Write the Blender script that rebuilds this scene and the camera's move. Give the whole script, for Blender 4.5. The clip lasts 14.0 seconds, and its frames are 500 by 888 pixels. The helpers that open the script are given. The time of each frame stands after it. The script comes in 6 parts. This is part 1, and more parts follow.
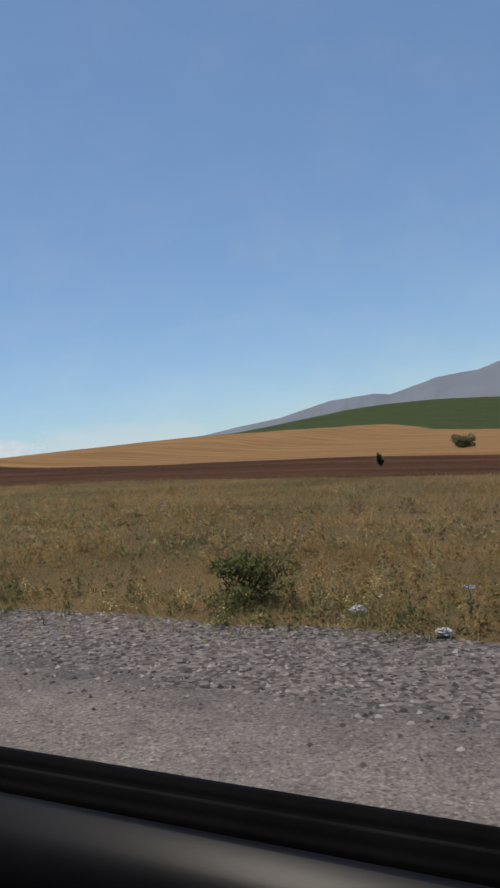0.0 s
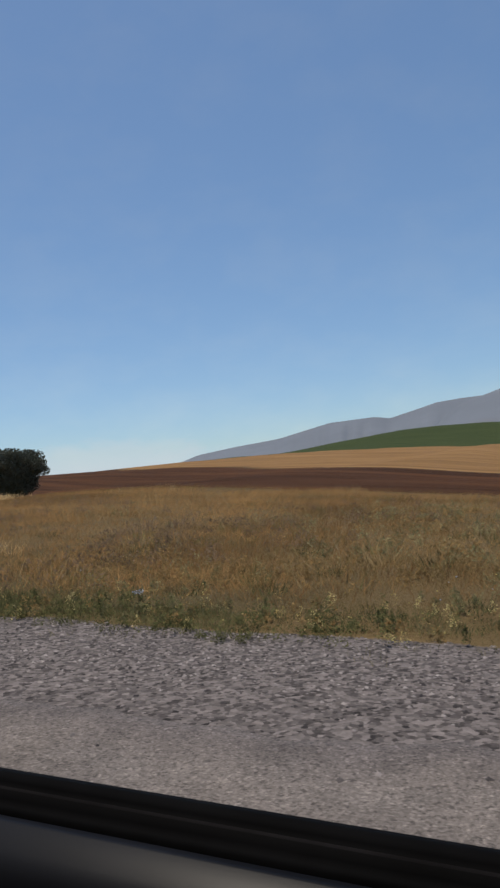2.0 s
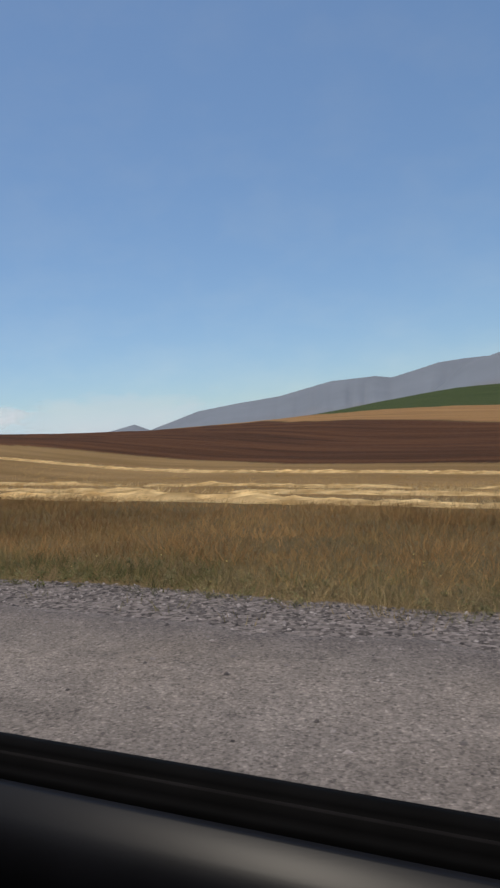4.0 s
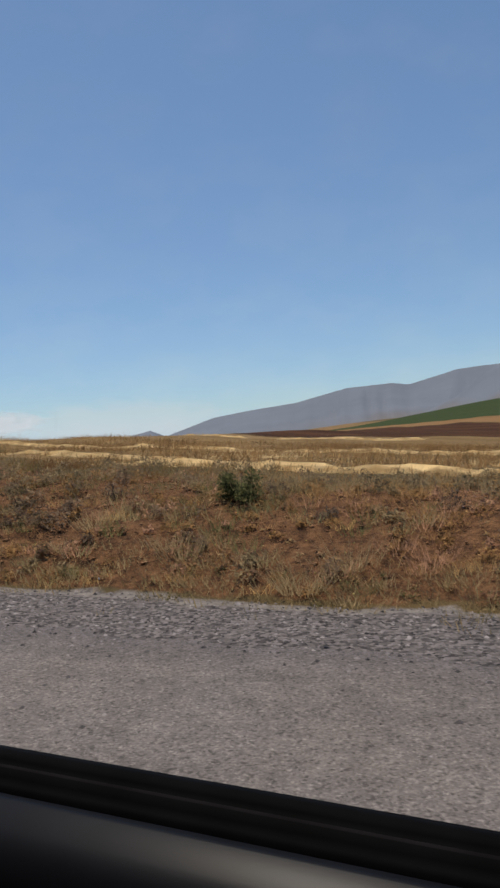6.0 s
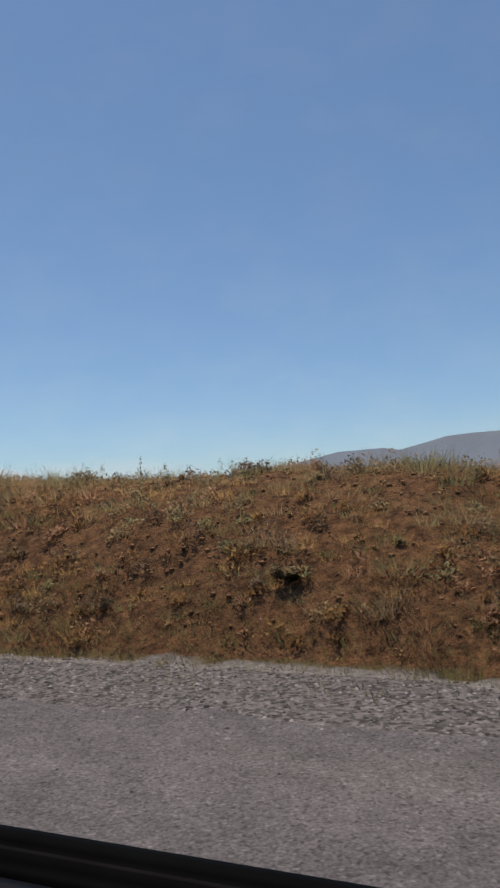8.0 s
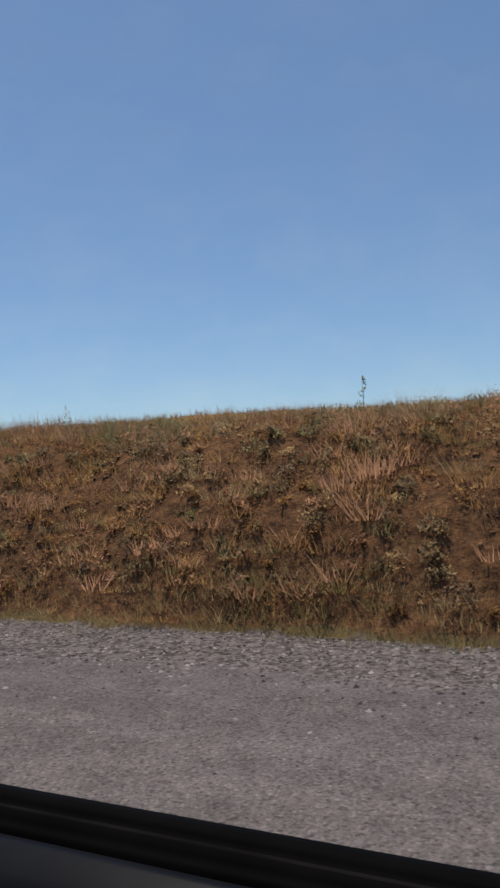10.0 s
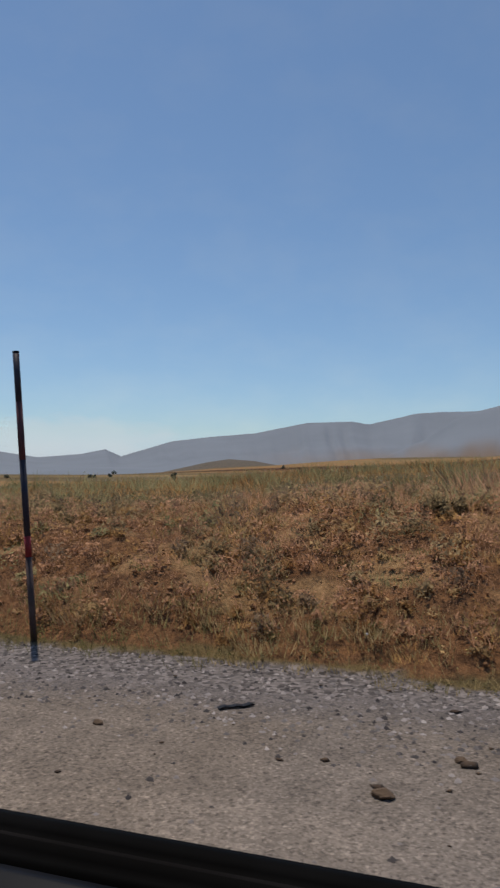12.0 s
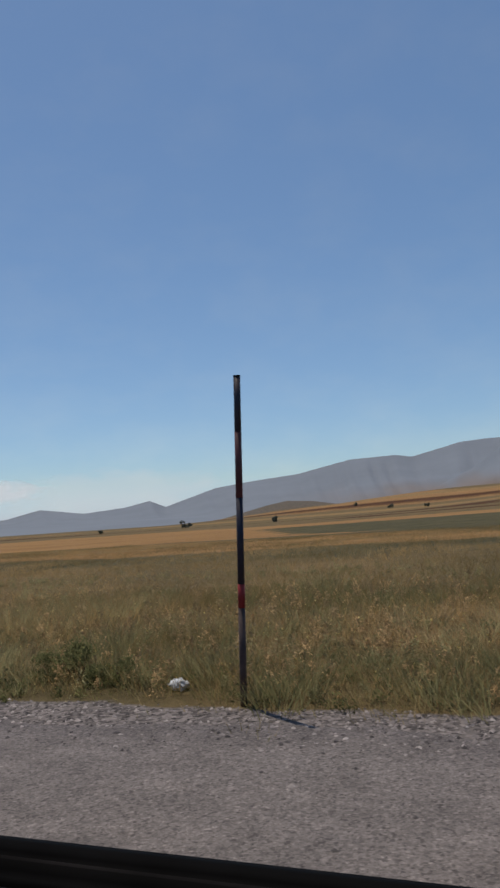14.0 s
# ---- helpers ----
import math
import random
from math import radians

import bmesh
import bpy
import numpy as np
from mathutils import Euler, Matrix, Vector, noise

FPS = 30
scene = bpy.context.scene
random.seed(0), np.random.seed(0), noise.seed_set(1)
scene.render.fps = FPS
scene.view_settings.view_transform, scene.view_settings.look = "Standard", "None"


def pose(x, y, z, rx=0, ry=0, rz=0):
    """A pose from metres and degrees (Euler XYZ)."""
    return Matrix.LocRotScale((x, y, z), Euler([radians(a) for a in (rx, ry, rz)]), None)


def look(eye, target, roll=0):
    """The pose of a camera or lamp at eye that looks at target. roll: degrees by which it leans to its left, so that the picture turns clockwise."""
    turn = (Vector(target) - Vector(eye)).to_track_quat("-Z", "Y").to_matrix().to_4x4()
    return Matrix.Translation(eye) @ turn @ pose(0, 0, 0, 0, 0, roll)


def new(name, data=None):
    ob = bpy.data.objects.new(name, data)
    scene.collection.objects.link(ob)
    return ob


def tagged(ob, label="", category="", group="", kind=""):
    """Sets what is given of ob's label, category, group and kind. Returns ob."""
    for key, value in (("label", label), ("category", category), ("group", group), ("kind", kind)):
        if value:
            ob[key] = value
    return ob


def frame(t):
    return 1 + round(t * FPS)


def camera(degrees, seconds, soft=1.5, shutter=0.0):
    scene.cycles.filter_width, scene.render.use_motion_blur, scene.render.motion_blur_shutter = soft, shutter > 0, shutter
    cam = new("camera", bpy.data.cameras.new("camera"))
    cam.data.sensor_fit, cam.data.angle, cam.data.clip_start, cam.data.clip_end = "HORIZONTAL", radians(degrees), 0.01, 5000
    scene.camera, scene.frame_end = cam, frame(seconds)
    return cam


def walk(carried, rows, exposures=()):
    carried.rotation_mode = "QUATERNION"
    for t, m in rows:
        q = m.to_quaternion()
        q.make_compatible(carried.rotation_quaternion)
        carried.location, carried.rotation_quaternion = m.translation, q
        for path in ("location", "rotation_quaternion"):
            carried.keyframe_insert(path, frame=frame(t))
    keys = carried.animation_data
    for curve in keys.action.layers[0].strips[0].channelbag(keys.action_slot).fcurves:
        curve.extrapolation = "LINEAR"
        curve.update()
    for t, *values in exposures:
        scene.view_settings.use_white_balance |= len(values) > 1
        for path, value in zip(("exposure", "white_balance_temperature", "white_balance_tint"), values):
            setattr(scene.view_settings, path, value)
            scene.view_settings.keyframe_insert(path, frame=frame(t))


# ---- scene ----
cam = camera(37.37, 14.0, soft=2.5, shutter=0.01)
walk(cam, [
    (0.00, look((0.000, -0.0026, 1.3972), (-4.0323, 9.1467, 1.5675), -6.90)),
    (0.50, look((-10.897, -0.0050, 2.2278), (-14.8512, 9.1714, 2.6243), -6.36)),
    (1.00, look((-21.794, -0.0019, 3.0122), (-25.8539, 9.1363, 3.1092), -5.38)),
    (1.50, look((-32.691, -0.0012, 3.7457), (-36.5879, 9.2016, 4.0990), -5.59)),
    (2.00, look((-43.588, -0.0011, 4.4366), (-47.4926, 9.1950, 4.8693), -5.37)),
    (2.40, look((-52.306, 0.0143, 4.9586), (-56.1520, 9.2449, 5.0068), -4.81)),
    (2.50, look((-54.485, 0.0043, 5.0946), (-58.3193, 9.2387, 5.2531), -5.93)),
    (3.00, look((-65.382, 0.0012, 5.7381), (-69.1290, 9.2727, 5.7791), -5.55)),
    (3.50, look((-76.279, 0.0001, 6.3474), (-80.1167, 9.2345, 6.3303), -4.90)),
    (3.70, look((-80.638, 0.0006, 6.5816), (-84.4904, 9.2285, 6.5117), -4.70)),
    (4.20, look((-91.535, 0.0018, 7.1430), (-95.4238, 9.2126, 6.9410), -4.18)),
    (4.70, look((-102.432, 0.0031, 7.6699), (-106.3557, 9.1952, 7.3355), -3.67)),
    (5.20, look((-113.329, 0.0044, 8.1622), (-117.2861, 9.1764, 7.6954), -3.16)),
    (5.80, look((-126.406, 0.0059, 8.7074), (-130.4004, 9.1519, 8.0813), -2.55)),
    (6.00, look((-130.764, 0.0037, 8.8775), (-134.7462, 9.1766, 8.8285), -4.14)),
    (6.50, look((-141.662, -0.0053, 9.2536), (-145.5298, 9.1452, 10.3960), -3.31)),
    (7.00, look((-152.559, 0.0017, 9.5820), (-156.3230, 9.2478, 10.1638), -1.09)),
    (7.50, look((-163.456, 0.0052, 9.8399), (-166.9112, 9.3773, 10.3114), -3.33)),
    (8.00, look((-174.353, 0.0027, 10.0356), (-178.0836, 9.2483, 10.8101), -2.91)),
    (8.20, look((-178.711, 0.0030, 10.1040), (-182.4903, 9.2328, 10.8329), -2.88)),
    (8.70, look((-189.609, 0.0035, 10.2470), (-193.5047, 9.1926, 10.8642), -2.93)),
    (9.20, look((-200.506, 0.0041, 10.3596), (-204.5174, 9.1501, 10.8647), -2.98)),
    (9.70, look((-211.403, 0.0046, 10.4419), (-215.5286, 9.1053, 10.8343), -3.04)),
    (10.30, look((-224.479, 0.0053, 10.5009), (-228.7399, 9.0485, 10.7570), -3.11)),
    (10.50, look((-228.838, 0.0025, 10.5123), (-233.0295, 9.0672, 11.0236), -4.65)),
    (10.60, look((-231.017, 0.0040, 10.5159), (-234.6810, 9.2972, 10.9774), -1.96)),
    (11.00, look((-239.735, -0.0006, 10.5099), (-242.6203, 9.5620, 10.9916), -0.70)),
    (11.50, look((-250.632, 0.0040, 10.5128), (-253.6114, 9.5463, 10.7713), -2.25)),
    (12.00, look((-261.529, -0.0028, 10.4811), (-264.7143, 9.4711, 10.7962), 0.47)),
    (12.10, look((-263.708, 0.0061, 10.4826), (-266.8637, 9.4936, 10.3044), 2.90)),
    (12.50, look((-272.426, 0.0049, 10.4389), (-275.9729, 9.3522, 10.2187), 0.79)),
    (12.90, look((-281.144, -0.0031, 10.3730), (-284.4548, 9.4066, 11.0757), -0.87)),
    (13.00, look((-283.203, -0.0060, 10.3633), (-286.1633, 9.5027, 11.2697), -1.21)),
    (13.50, look((-294.220, -0.0060, 10.2798), (-297.4521, 9.4478, 10.7030), -0.83)),
    (13.90, look((-302.938, -0.0252, 10.2137), (-306.6026, 9.2580, 10.8385), -3.07)),
    (14.00, look((-305.117, -0.0014, 10.1789), (-308.7202, 9.2827, 11.0871), -3.67)),
], exposures=[(0.0, -0.38), (1.5, -0.42), (3.0, -0.41), (6.0, -0.43), (8.0, -0.42), (10.3, -0.39), (11.0, -0.37), (11.5, -0.43), (12.0, -0.45), (12.5, -0.44), (13.0, -0.46), (13.5, -0.50), (14.0, -0.51)])

# ---- sky and sun ----
SUN_AZ, SUN_EL = radians(-50), radians(73)     # azimuth from +Y towards +X
world = bpy.data.worlds.new("sky")
scene.world = world
world.use_nodes = True
wn, wl = world.node_tree.nodes, world.node_tree.links
sky = wn.new("ShaderNodeTexSky")
sky.sky_type, sky.sun_disc = "NISHITA", False
sky.sun_elevation, sky.sun_rotation = SUN_EL, SUN_AZ
sky.altitude = 900
sky.air_density, sky.dust_density, sky.ozone_density = 1.0, 0.7, 4.0
sky_tint = wn.new("ShaderNodeMix")
sky_tint.data_type, sky_tint.blend_type = "RGBA", "MULTIPLY"
sky_tint.inputs[0].default_value = 1.0
sky_tint.inputs[7].default_value = (0.866, 0.992, 1.070, 1)
wl.new(sky.outputs[0], sky_tint.inputs[6])
split, join = wn.new("ShaderNodeSeparateColor"), wn.new("ShaderNodeCombineColor")
wl.new(sky_tint.outputs[2], split.inputs[0])
for channel, share, rule in ((0, 0.86, "MINIMUM"), (2, 1.12, "MAXIMUM")):     # summer haze: the low sky stays pale blue
    part_of_green, limit = wn.new("ShaderNodeMath"), wn.new("ShaderNodeMath")
    part_of_green.operation, limit.operation = "MULTIPLY", rule
    part_of_green.inputs[1].default_value = share
    wl.new(split.outputs[1], part_of_green.inputs[0])
    wl.new(split.outputs[channel], limit.inputs[0])
    wl.new(part_of_green.outputs[0], limit.inputs[1])
    wl.new(limit.outputs[0], join.inputs[channel])
wl.new(split.outputs[1], join.inputs[1])
haze = wn.new("ShaderNodeGamma")     # evens out the glare of the low sky
haze.inputs[1].default_value = 0.86
wl.new(join.outputs[0], haze.inputs[0])
veil_at, veil_map, veil, veil_share, veiled = [wn.new("ShaderNode" + k) for k in ("TexCoord", "Mapping", "TexNoise", "MapRange", "Mix")]     # thin high haze
veil_map.inputs["Scale"].default_value = (2.2, 2.2, 4.0)
veil.inputs["Detail"].default_value, veil.inputs["Roughness"].default_value = 4, 0.55
veil_share.inputs[1].default_value, veil_share.inputs[2].default_value = 0.42, 0.72
veil_share.inputs[4].default_value = 1.0
veiled.data_type, veiled.blend_type = "RGBA", "MULTIPLY"
veiled.inputs[7].default_value = (1.10, 1.04, 1.00, 1)
wl.new(veil_at.outputs["Generated"], veil_map.inputs[0])
wl.new(veil_map.outputs[0], veil.inputs["Vector"])
wl.new(veil.outputs[0], veil_share.inputs[0])
wl.new(veil_share.outputs[0], veiled.inputs[0])
wl.new(haze.outputs[0], veiled.inputs[6])
wl.new(veiled.outputs[2], wn["Background"].inputs[0])
wn["Background"].inputs[1].default_value = 0.166
sun = new("sun", bpy.data.lights.new("sun", "SUN"))
sun.data.energy, sun.data.angle, sun.data.color = 3.5, radians(0.5), (1.0, 0.90, 0.77)
sun_dir = Vector((math.sin(SUN_AZ) * math.cos(SUN_EL), math.cos(SUN_AZ) * math.cos(SUN_EL), math.sin(SUN_EL)))
sun.matrix_world = look((-150, 60, 200), Vector((-150, 60, 200)) - sun_dir)


# ---- materials ----
def mat(name, base, rough=0.9, var=0.25, scale=3.0, bump=0.3, fine=40.0, metal=0.0, second=None, attr="", thin=0.0, gloss=0.25, fuzz=False):
    """A surface with variation at two scales: patches of a second colour and fine grain, with relief."""
    m = bpy.data.materials.new(name)
    m.use_nodes = True
    n, l = m.node_tree.nodes, m.node_tree.links
    bsdf = n["Principled BSDF"]
    bsdf.inputs["Roughness"].default_value, bsdf.inputs["Metallic"].default_value = rough, metal
    bsdf.inputs["Specular IOR Level"].default_value = gloss
    co = n.new("ShaderNodeTexCoord")
    big, small = n.new("ShaderNodeTexNoise"), n.new("ShaderNodeTexNoise")
    for t, s, d in ((big, scale, 4), (small, fine, 3)):
        t.inputs["Scale"].default_value, t.inputs["Detail"].default_value = s, d
        l.new(co.outputs["Object"], t.inputs["Vector"])
    mix = n.new("ShaderNodeMix")
    mix.data_type = "RGBA"
    mix.inputs[6].default_value = (*base, 1)
    mix.inputs[7].default_value = (*(second or [c * 0.6 for c in base]), 1)
    ramp = n.new("ShaderNodeMapRange")
    ramp.inputs[1].default_value, ramp.inputs[2].default_value = 0.35, 0.65
    if attr:
        at = n.new("ShaderNodeAttribute")
        at.attribute_name = attr
        l.new(at.outputs["Fac"], mix.inputs[0])
    else:
        l.new(big.outputs[0], ramp.inputs[0])
        l.new(ramp.outputs[0], mix.inputs[0])
    grain = n.new("ShaderNodeMapRange")
    grain.inputs[3].default_value, grain.inputs[4].default_value = 1 - var, 1 + var
    l.new(small.outputs[0], grain.inputs[0])
    mul = n.new("ShaderNodeVectorMath")
    mul.operation = "SCALE"
    l.new(mix.outputs[2], mul.inputs[0])
    l.new(grain.outputs[0], mul.inputs["Scale"])
    l.new(mul.outputs[0], bsdf.inputs["Base Color"])
    if thin:
        through_light, both = n.new("ShaderNodeBsdfTranslucent"), n.new("ShaderNodeMixShader")
        both.inputs[0].default_value = thin
        l.new(mul.outputs[0], through_light.inputs[0])
        l.new(bsdf.outputs[0], both.inputs[1])
        l.new(through_light.outputs[0], both.inputs[2])
        l.new(both.outputs[0], n["Material Output"].inputs[0])
    if fuzz:     # thin blades scatter light much as the sward does that they make up
        both = n.new("ShaderNodeAddShader")
        for slot, node, z in ((0, "ShaderNodeBsdfDiffuse", 1.0), (1, "ShaderNodeBsdfTranslucent", -1.0)):
            leaf_side, way = n.new(node), n.new("ShaderNodeCombineXYZ")
            way.inputs[2].default_value = z
            l.new(way.outputs[0], leaf_side.inputs["Normal"])
            l.new(mul.outputs[0], leaf_side.inputs["Color"])
            l.new(leaf_side.outputs[0], both.inputs[slot])
        l.new(both.outputs[0], n["Material Output"].inputs[0])
    if bump:
        b = n.new("ShaderNodeBump")
        b.inputs["Strength"].default_value, b.inputs["Distance"].default_value = bump, 0.6 / fine
        l.new(small.outputs[0], b.inputs["Height"])
        l.new(b.outputs[0], bsdf.inputs["Normal"])
    return m


def ground_material():
    """Soil, fields and bank, mixed by the masks painted on the ground mesh."""
    m = bpy.data.materials.new("ground")
    m.use_nodes = True
    n, l = m.node_tree.nodes, m.node_tree.links
    bsdf = n["Principled BSDF"]
    bsdf.inputs["Roughness"].default_value = 0.95
    bsdf.inputs["Specular IOR Level"].default_value = 0.1
    co = n.new("ShaderNodeTexCoord")
    big, mid, small = [n.new("ShaderNodeTexNoise") for _ in range(3)]
    for t, s in ((big, 0.25), (mid, 2.2), (small, 30.0)):
        t.inputs["Scale"].default_value, t.inputs["Detail"].default_value = s, 5
        l.new(co.outputs["Object"], t.inputs["Vector"])
    chips = n.new("ShaderNodeTexVoronoi")
    chips.inputs["Scale"].default_value = 30.0
    l.new(co.outputs["Object"], chips.inputs["Vector"])
    lump = n.new("ShaderNodeTexNoise")
    lump.inputs["Scale"].default_value, lump.inputs["Detail"].default_value, lump.inputs["Roughness"].default_value = 8.0, 6, 0.75
    l.new(co.outputs["Object"], lump.inputs["Vector"])
    stretch = n.new("ShaderNodeMapping")
    stretch.inputs["Scale"].default_value = (0.03, 0.35, 0.3)
    rows = n.new("ShaderNodeTexNoise")
    rows.inputs["Scale"].default_value, rows.inputs["Detail"].default_value = 1.0, 4
    l.new(co.outputs["Object"], stretch.inputs[0])
    l.new(stretch.outputs[0], rows.inputs["Vector"])

    def shade(a, b, tex, lo=0.36, hi=0.64):
        lo, hi = (0.0, 1.0) if tex == chips else (lo, hi)
        r = n.new("ShaderNodeMapRange")
        r.inputs[1].default_value, r.inputs[2].default_value = lo, hi
        l.new(tex.outputs["Color" if tex == chips else 0], r.inputs[0])
        x = n.new("ShaderNodeMix")
        x.data_type = "RGBA"
        x.inputs[6].default_value, x.inputs[7].default_value = (*a, 1), (*b, 1)
        l.new(r.outputs[0], x.inputs[0])
        return x.outputs[2]

    col = shade((0.20, 0.135, 0.06), (0.125, 0.095, 0.045), big)
    for name, a, b, tex in (
        ("m_olive", (0.115, 0.094, 0.045), (0.075, 0.068, 0.034), big),
        ("m_tan", (0.36, 0.205, 0.08), (0.25, 0.135, 0.052), rows),
        ("m_brown", (0.052, 0.022, 0.008), (0.118, 0.049, 0.019), rows),
        ("m_green", (0.043, 0.060, 0.015), (0.064, 0.082, 0.023), rows),
        ("m_straw", (0.33, 0.21, 0.09), (0.22, 0.135, 0.052), rows),
        ("m_soil", (0.31, 0.155, 0.070), (0.085, 0.043, 0.023), lump),
        ("m_sand", (0.45, 0.268, 0.126), (0.21, 0.122, 0.058), lump),
        ("m_dust", (0.38, 0.33, 0.28), (0.20, 0.17, 0.145), lump),
        ("m_hill", (0.165, 0.130, 0.092), (0.105, 0.088, 0.068), big),
        ("m_gravel", (0.30, 0.256, 0.232), (0.024, 0.021, 0.020), chips),
    ):
        at = n.new("ShaderNodeAttribute")
        at.attribute_name = name
        edge = n.new("ShaderNodeMath")
        edge.operation = "ADD"
        wob = n.new("ShaderNodeMapRange")
        wob.inputs[3].default_value, wob.inputs[4].default_value = -0.5, 0.5
        l.new(mid.outputs[0], wob.inputs[0])
        l.new(at.outputs["Fac"], edge.inputs[0])
        l.new(wob.outputs[0], edge.inputs[1])
        r = n.new("ShaderNodeMapRange")
        r.inputs[1].default_value, r.inputs[2].default_value = 0.38, 0.62
        l.new(edge.outputs[0], r.inputs[0])
        x = n.new("ShaderNodeMix")
        x.data_type = "RGBA"
        l.new(r.outputs[0], x.inputs[0])
        l.new(col, x.inputs[6])
        l.new(shade(a, b, tex), x.inputs[7])
        col = x.outputs[2]
    grain = n.new("ShaderNodeMapRange")
    grain.inputs[3].default_value, grain.inputs[4].default_value = 0.65, 1.35
    l.new(small.outputs[0], grain.inputs[0])
    mul = n.new("ShaderNodeVectorMath")
    mul.operation = "SCALE"
    l.new(col, mul.inputs[0])
    l.new(grain.outputs[0], mul.inputs["Scale"])
    l.new(mul.outputs[0], bsdf.inputs["Base Color"])
    b = n.new("ShaderNodeBump")
    b.inputs["Strength"].default_value, b.inputs["Distance"].default_value = 0.5, 0.03
    l.new(small.outputs[0], b.inputs["Height"])
    coarse = n.new("ShaderNodeBump")
    coarse.inputs["Distance"].default_value = 0.09
    firm, stony = n.new("ShaderNodeMapRange"), n.new("ShaderNodeAttribute")     # gravel lies flat
    stony.attribute_name = "m_gravel"
    firm.inputs[3].default_value, firm.inputs[4].default_value = 0.7, 0.0
    l.new(stony.outputs["Fac"], firm.inputs[0])
    l.new(firm.outputs[0], coarse.inputs["Strength"])
    l.new(lump.outputs[0], coarse.inputs["Height"])
    l.new(b.outputs[0], coarse.inputs["Normal"])
    l.new(coarse.outputs[0], bsdf.inputs["Normal"])
    return m


def road_material():
    """Chip-seal asphalt: pale and dark chips in a grey binder, worn lighter in long streaks."""
    m = bpy.data.materials.new("chip_seal_asphalt")
    m.use_nodes = True
    n, l = m.node_tree.nodes, m.node_tree.links
    bsdf = n["Principled BSDF"]
    bsdf.inputs["Roughness"].default_value = 0.9
    bsdf.inputs["Specular IOR Level"].default_value = 0.2
    co = n.new("ShaderNodeTexCoord")
    value = None
    for kind, scale, lo, hi in (("cell", 44.0, 0.84, 1.16), ("cell", 90.0, 0.62, 1.38), ("noise", 4.0, 0.86, 1.14), ("streak", 1.0, 0.88, 1.12), ("dark_chip", 62.0, 1.0, 0.62), ("pale_chip", 66.0, 1.0, 1.35)):
        tex = n.new("ShaderNodeTexNoise" if kind in ("noise", "streak") else "ShaderNodeTexVoronoi")
        tex.inputs["Scale"].default_value = scale
        if kind == "streak":
            mp = n.new("ShaderNodeMapping")
            mp.inputs["Scale"].default_value = (0.12, 2.2, 1)
            l.new(co.outputs["Object"], mp.inputs[0])
            l.new(mp.outputs[0], tex.inputs["Vector"])
        else:
            l.new(co.outputs["Object"], tex.inputs["Vector"])
        r = n.new("ShaderNodeMapRange")
        r.inputs[1].default_value, r.inputs[2].default_value = {"cell": (0.0, 1.0), "dark_chip": (0.76, 0.80), "pale_chip": (0.76, 0.80)}.get(kind, (0.3, 0.7))
        r.inputs[3].default_value, r.inputs[4].default_value = lo, hi
        l.new(tex.outputs[0 if kind in ("noise", "streak") else "Color"], r.inputs[0])
        if value is None:
            value = r.outputs[0]
        else:
            mu = n.new("ShaderNodeMath")
            mu.operation = "MULTIPLY"
            l.new(value, mu.inputs[0])
            l.new(r.outputs[0], mu.inputs[1])
            value = mu.outputs[0]
    hue = n.new("ShaderNodeTexNoise")
    hue.inputs["Scale"].default_value = 0.9
    l.new(co.outputs["Object"], hue.inputs["Vector"])
    mix = n.new("ShaderNodeMix")
    mix.data_type = "RGBA"
    mix.inputs[6].default_value, mix.inputs[7].default_value = (0.214, 0.178, 0.148, 1), (0.195, 0.169, 0.151, 1)
    l.new(hue.outputs[0], mix.inputs[0])
    dust, dirt = n.new("ShaderNodeMix"), n.new("ShaderNodeAttribute")
    dust.data_type = "RGBA"
    dirt.attribute_name = "dirt"
    dust.inputs[7].default_value = (0.200, 0.158, 0.122, 1)
    l.new(dirt.outputs["Fac"], dust.inputs[0])
    l.new(mix.outputs[2], dust.inputs[6])
    rim, loose = n.new("ShaderNodeMix"), n.new("ShaderNodeAttribute")
    rim.data_type = "RGBA"
    loose.attribute_name = "loose"
    rim.inputs[7].default_value = (0.150, 0.127, 0.115, 1)
    l.new(loose.outputs["Fac"], rim.inputs[0])
    l.new(dust.outputs[2], rim.inputs[6])
    aged, old = n.new("ShaderNodeMix"), n.new("ShaderNodeAttribute")
    aged.data_type = "RGBA"
    old.attribute_name = "old"
    aged.inputs[7].default_value = (0.162, 0.140, 0.133, 1)
    l.new(old.outputs["Fac"], aged.inputs[0])
    l.new(rim.outputs[2], aged.inputs[6])
    sc = n.new("ShaderNodeVectorMath")
    sc.operation = "SCALE"
    l.new(aged.outputs[2], sc.inputs[0])
    l.new(value, sc.inputs["Scale"])
    l.new(sc.outputs[0], bsdf.inputs["Base Color"])
    b = n.new("ShaderNodeBump")
    b.inputs["Strength"].default_value, b.inputs["Distance"].default_value = 0.5, 0.008
    l.new(value, b.inputs["Height"])
    l.new(b.outputs[0], bsdf.inputs["Normal"])
    return m


